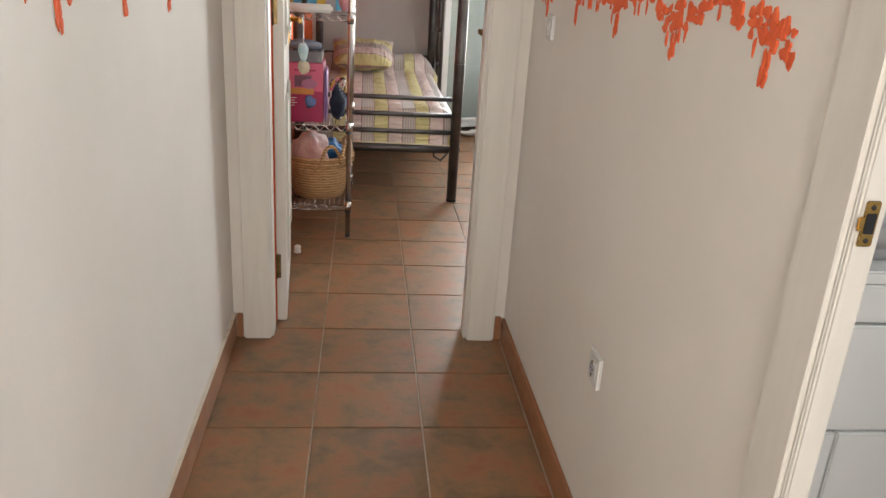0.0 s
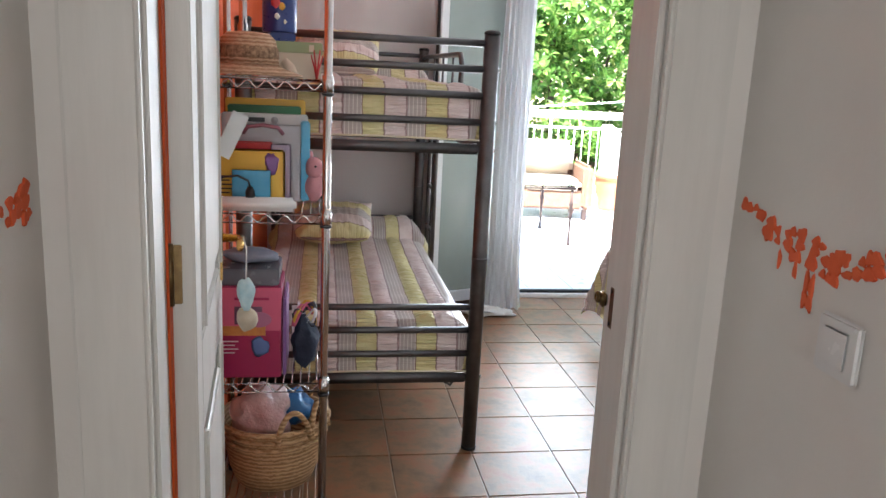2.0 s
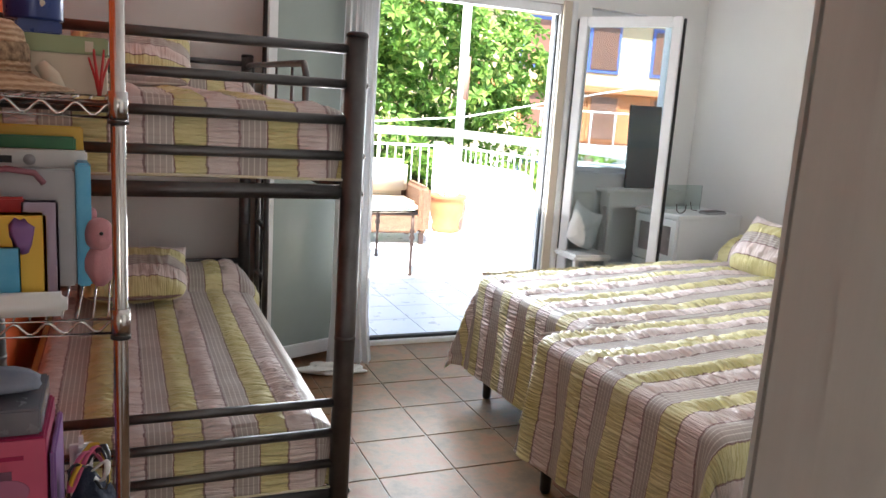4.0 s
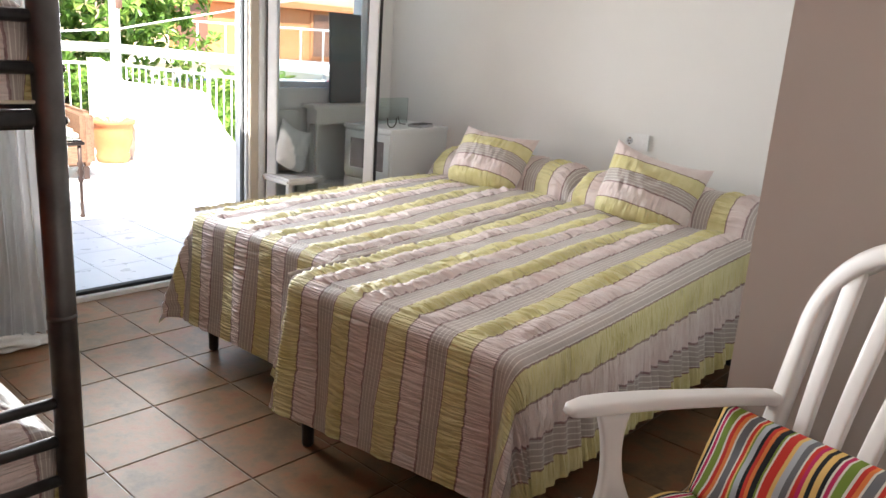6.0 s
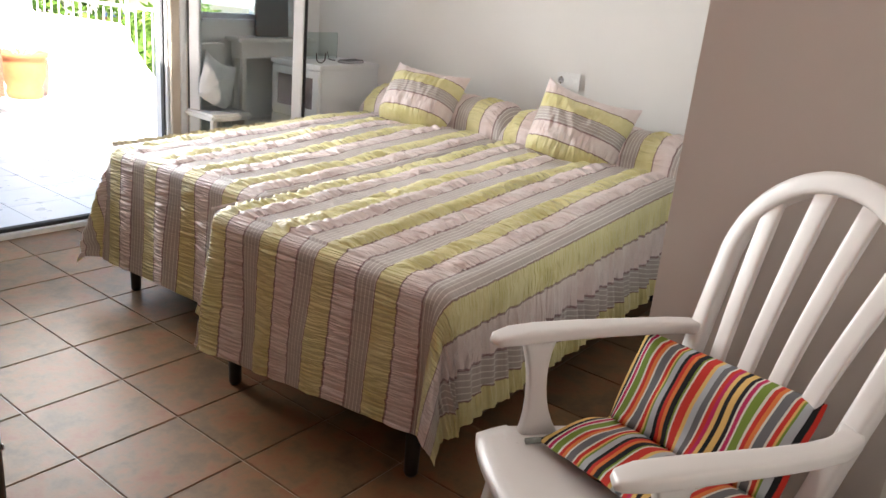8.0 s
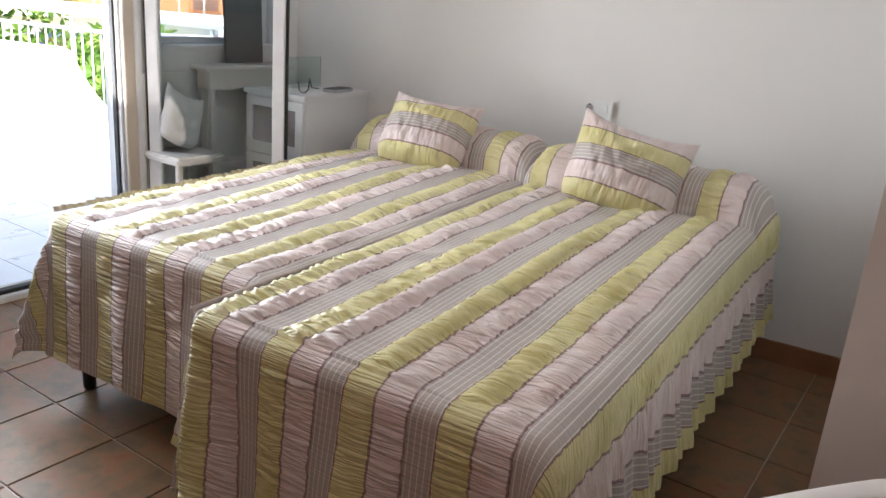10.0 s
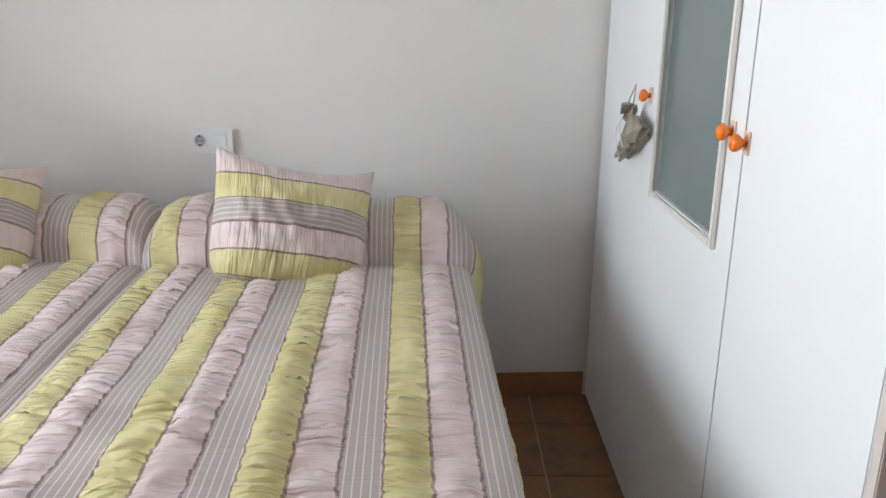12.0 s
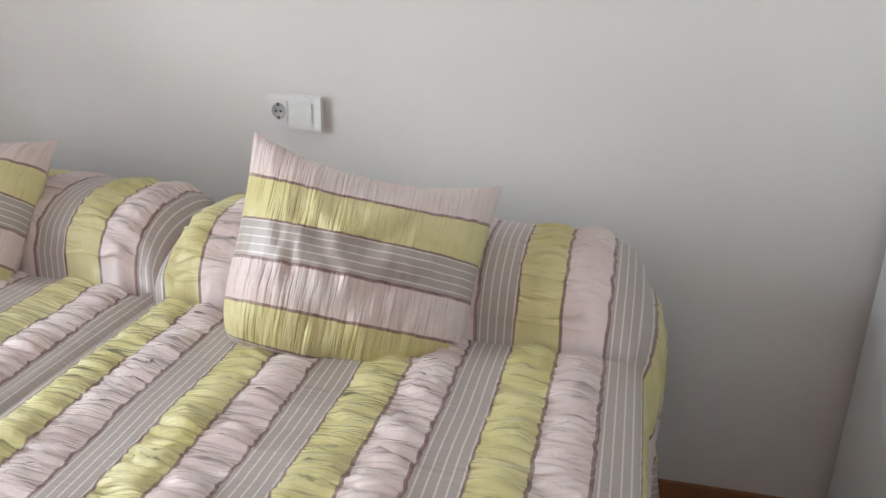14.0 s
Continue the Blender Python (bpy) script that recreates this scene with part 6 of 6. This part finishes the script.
def iron_table():
    t = thing("terrace_table", "low table with a glass top and ornate iron legs", "table", pose(2.20, 9.25, -0.004, 0, 0, 3))
    prof = [(0.010, 0.0), (0.022, 0.01), (0.012, 0.03), (0.012, 0.26), (0.022, 0.28), (0.014, 0.30), (0.028, 0.34), (0.014, 0.37), (0.024, 0.40), (0.013, 0.42), (0.013, 0.545)]
    for x in (-0.40, 0.40):
        for y in (-0.42, 0.42):
            part("leg", lathe(prof, IRON, 14), t, "", pose(x, y, 0))
    part("rim", tube([(-0.42, -0.44, 0.55), (0.42, -0.44, 0.55), (0.42, 0.44, 0.55), (-0.42, 0.44, 0.55)], 0.014, IRON, 8, True), t)
    part("glass_top", bx((-0.42, -0.44, 0.5645), (0.42, 0.44, 0.5745), PLATE, 0.003), t, "greenish glass top")


iron_table()


def leafy_tree(name, label, centres, seed, n_leaf, trunk):
    rng = np.random.RandomState(seed)
    t = thing(name, label, "tree", pose(trunk[0], trunk[1], -3.4))
    part("trunk", tube([(0, 0, 0), (0.1, 0.05, 1.4), (0.0, 0.1, 2.8), (0.2, 0.0, 4.4)], [0.24, 0.18, 0.14, 0.06], BARK, 12), t)
    for cx, cy, cz, r in centres:
        part("limb", tube([(0.0, 0.08, 2.4), ((cx - trunk[0]) * 0.5, (cy - trunk[1]) * 0.5, 3.2 + 0.4 * (cz - 0.5)), (cx - trunk[0], cy - trunk[1], cz + 3.4)], [0.11, 0.07, 0.02], BARK, 8), t)
    verts, faces = [], []
    C = np.array(centres)
    wts = C[:, 3] ** 2
    wts = wts / wts.sum()
    for _ in range(n_leaf // 9):
        cx, cy, cz, r = C[rng.choice(len(C), p=wts)]
        d = rng.normal(size=3)
        d /= np.linalg.norm(d)
        rad = r * rng.uniform(0.35, 1.06) ** 0.5 * (1 + 0.22 * math.sin(d[0] * 7 + seed) * math.cos(d[2] * 6))
        o = np.array([cx - trunk[0], cy - trunk[1], cz + 3.4]) + d * rad * np.array([1, 1, 0.9])
        axis = d * 0.6 + rng.normal(size=3) * 0.35 + np.array([0, -0.15, 0.45])
        axis /= np.linalg.norm(axis)
        e1 = np.cross(axis, [0.3, 0.9, 0.1])
        e1 /= np.linalg.norm(e1)
        e2 = np.cross(axis, e1)
        for k in range(9):
            a = k * 2.4 + rng.uniform(0, 0.6)
            out = e1 * math.cos(a) + e2 * math.sin(a) + axis * rng.uniform(-0.1, 0.7)
            out /= np.linalg.norm(out)
            sd = np.cross(out, axis)
            sd /= np.linalg.norm(sd) + 1e-6
            ln, wd_ = rng.uniform(0.11, 0.21), rng.uniform(0.030, 0.052)
            b0 = o + out * 0.02
            c = len(verts)
            mid = b0 + out * ln * 0.55 + axis * 0.015
            verts += [b0, mid + sd * wd_, b0 + out * ln - axis * 0.03, mid - sd * wd_]
            faces.append((c, c + 1, c + 2, c + 3))
    part("crown", mesh_from(verts, faces, LEAF), t)


leafy_tree("broadleaf_tree", "dense broadleaf tree with glossy green leaves", [(3.4, 15.2, 1.2, 1.7), (5.4, 15.6, 2.2, 1.6), (4.2, 15.4, 3.4, 1.7), (6.3, 15.4, 0.6, 1.2), (2.6, 15.6, 3.0, 1.6), (6.6, 15.6, 2.2, 1.1), (5.0, 15.2, -0.3, 1.4)], 5, 26000, (4.4, 15.5))
leafy_tree("broadleaf_tree", "dense broadleaf tree with glossy green leaves", [(0.2, 15.6, 1.2, 1.7), (1.4, 15.2, 2.6, 1.7), (-1.2, 15.8, 2.4, 1.6), (1.6, 15.4, 0.0, 1.5), (0.2, 15.8, 4.0, 1.5)], 9, 18000, (0.5, 15.7))
leafy_tree("pale_tree", "pale sunlit shrub behind the terrace railing", [(7.6, 14.2, 0.0, 0.9), (8.0, 14.6, -0.9, 1.0), (6.4, 13.6, -0.2, 0.8), (6.2, 11.8, 0.1, 0.8), (6.5, 10.9, -0.3, 0.9)], 13, 9000, (7.0, 13.2))


def building():
    b = thing("apartment_building", "cream and terracotta apartment building with blue window frames", "building", pose(11.5, 27.0, -3.4))
    part("wall", bx((0, 0, 0), (18, 8, 8.6), FACADE), b)
    part("ground_storey", bx((-0.05, -0.45, 0), (18.05, -0.003, 3.6), TERR_W), b, "white lower storey")
    part("terracotta_storey", bx((1.5, -0.25, 3.6), (18.02, -0.003, 5.55), FACADE2), b, "terracotta storey")
    part("cornice", bx((-0.2, -0.55, 5.56), (18.2, -0.004, 5.80), FACADE2, 0.03), b, "terracotta cornice")
    part("roof", bx((-0.3, -0.6, 8.601), (18.3, 8.3, 8.9), FACADE2, 0.03), b)
    for i in range(6):
        for z, y in ((6.4, 0.0), (3.95, -0.255), (2.2, -0.455)):
            x = 1.6 + i * 2.7
            h = 1.5 if z > 3 else 0.8
            w = part("window", bx((x - 0.12, y - 0.05, z - 0.12), (x + 1.22, y - 0.003, z + h + 0.12), BLUEFRAME if z != 3.95 else FACADE2, 0.01), b, "blue window surround" if z != 3.95 else "")
            part("shutter", bx((x, y - 0.075, z), (x + 1.1, y - 0.051, z + h), DARKGLASS), w)
    part("balcony_rail", tube([(0, -0.9, 4.9), (18, -0.9, 4.9)], 0.04, RAIL_W, 6), b)
    part("balcony_slab", bx((0, -1.0, 3.62), (18, -0.46, 3.75), TERR_W), b)
    for i in range(19):
        part("rail_post", tube([(i * 1.0, -0.9, 3.75), (i * 1.0, -0.9, 4.9)], 0.03, RAIL_W, 6), b)


building()
far = thing("white_house", "low white house across the street", "building", pose(3.0, 40.0, -3.4))
part("wall", bx((0, 0, 0), (22, 8, 7.5), FACADE), far)
part("roof", bx((-0.3, -0.4, 7.501), (22.3, 8.3, 7.8), FACADE2), far)
for i in range(7):
    w = part("window", bx((1.2 + i * 3, -0.06, 4.6), (2.5 + i * 3, -0.003, 6.2), BLUEFRAME), far, "blue window surround")
    part("pane", bx((1.35 + i * 3, -0.08, 4.72), (2.35 + i * 3, -0.0603, 6.08), DARKGLASS), w)
lr = structure("laundry_rail", None, "grey metal rails outside the window", "railing")
for z in (1.08, 0.86):
    part("bar", tube([(5.52, 11.2, z), (8.6, 8.4, z)], 0.022, GREYP, 8), lr)
for k in np.linspace(0, 1, 5):
    part("post", tube([(5.52 + 3.08 * k, 11.2 - 2.8 * k, -3.4), (5.52 + 3.08 * k, 11.2 - 2.8 * k, 1.09)], 0.025, GREYP, 8), lr)
for i, (k, mt) in enumerate(((0.26, REDCLOTH), (0.34, REDCLOTH), (0.20, TOWEL), (0.42, TOWEL))):
    x, y = 5.52 + 3.08 * k, 11.2 - 2.8 * k
    thing("laundry", "red cloth hung over the rail to dry" if mt is REDCLOTH else "white cloth hung over the rail to dry", "laundry", pose(x, y, 0, 0, 0, -42), "laundry", bx((-0.13, -0.03, 0.45), (0.11, 0.03, 0.885), mt, 0.012, 2))

# ---- floor ----
structure("floor_base", boxes([((-0.2, -1.4, -0.10), (1.04, 7.24, -0.0045)), ((1.04, -0.7, -0.10), (3.2, 2.99, -0.0045)), ((1.04, 2.99, -0.10), (4.5, 7.24, -0.0045))], GROUT), "pale grout bed of the floor", "floor")
fl = structure("floor", None, "rustic terracotta-brown floor tiles with pale joints", "floor")
g = 0.0024
tb_ = bmesh.new()
bmesh.ops.create_cube(tb_, size=1)
for v in tb_.verts:
    v.co = Vector((v.co.x * (T - 2 * g), v.co.y * (T - 2 * g), v.co.z * 0.008 - 0.004))
bmesh.ops.bevel(tb_, geom=[e for e in tb_.edges if all(v.co.z > -0.001 for v in e.verts)], offset=0.0022, segments=2, affect='EDGES')
full_tile = from_bm(tb_, TILE)
for i in range(-2, 13):
    for j in range(-13, 13):
        x0, y0 = 0.240 + i * T, 3.060 + j * T
        x1, y1 = x0 + T, y0 + T
        lx, hx = (-0.09, 0.93) if y0 < 2.9 else (-0.065, 4.2)
        side = y0 < 2.3 and x0 > 0.9
        if side:
            lx, hx = 0.93, 2.4
            if x1 < 1.0:
                continue
        if y1 > 7.04 and y0 > 7.03:
            continue
        cx0, cx1 = max(x0, lx), min(x1, hx)
        cy1 = min(y1, 7.05)
        if cx1 - cx0 < 0.02 or cy1 - y0 < 0.02:
            continue
        if y0 >= 2.3 and y0 < 2.9 and x0 > 0.9:
            continue
        if cx0 == x0 and cx1 == x1 and cy1 == y1:
            part("tile", full_tile, fl, "", pose((x0 + x1) / 2, (y0 + y1) / 2, 0))
        else:
            part("tile", bx((cx0 + g, y0 + g, -0.0044), (cx1 - g, cy1 - g, 0.0), TILE), fl)
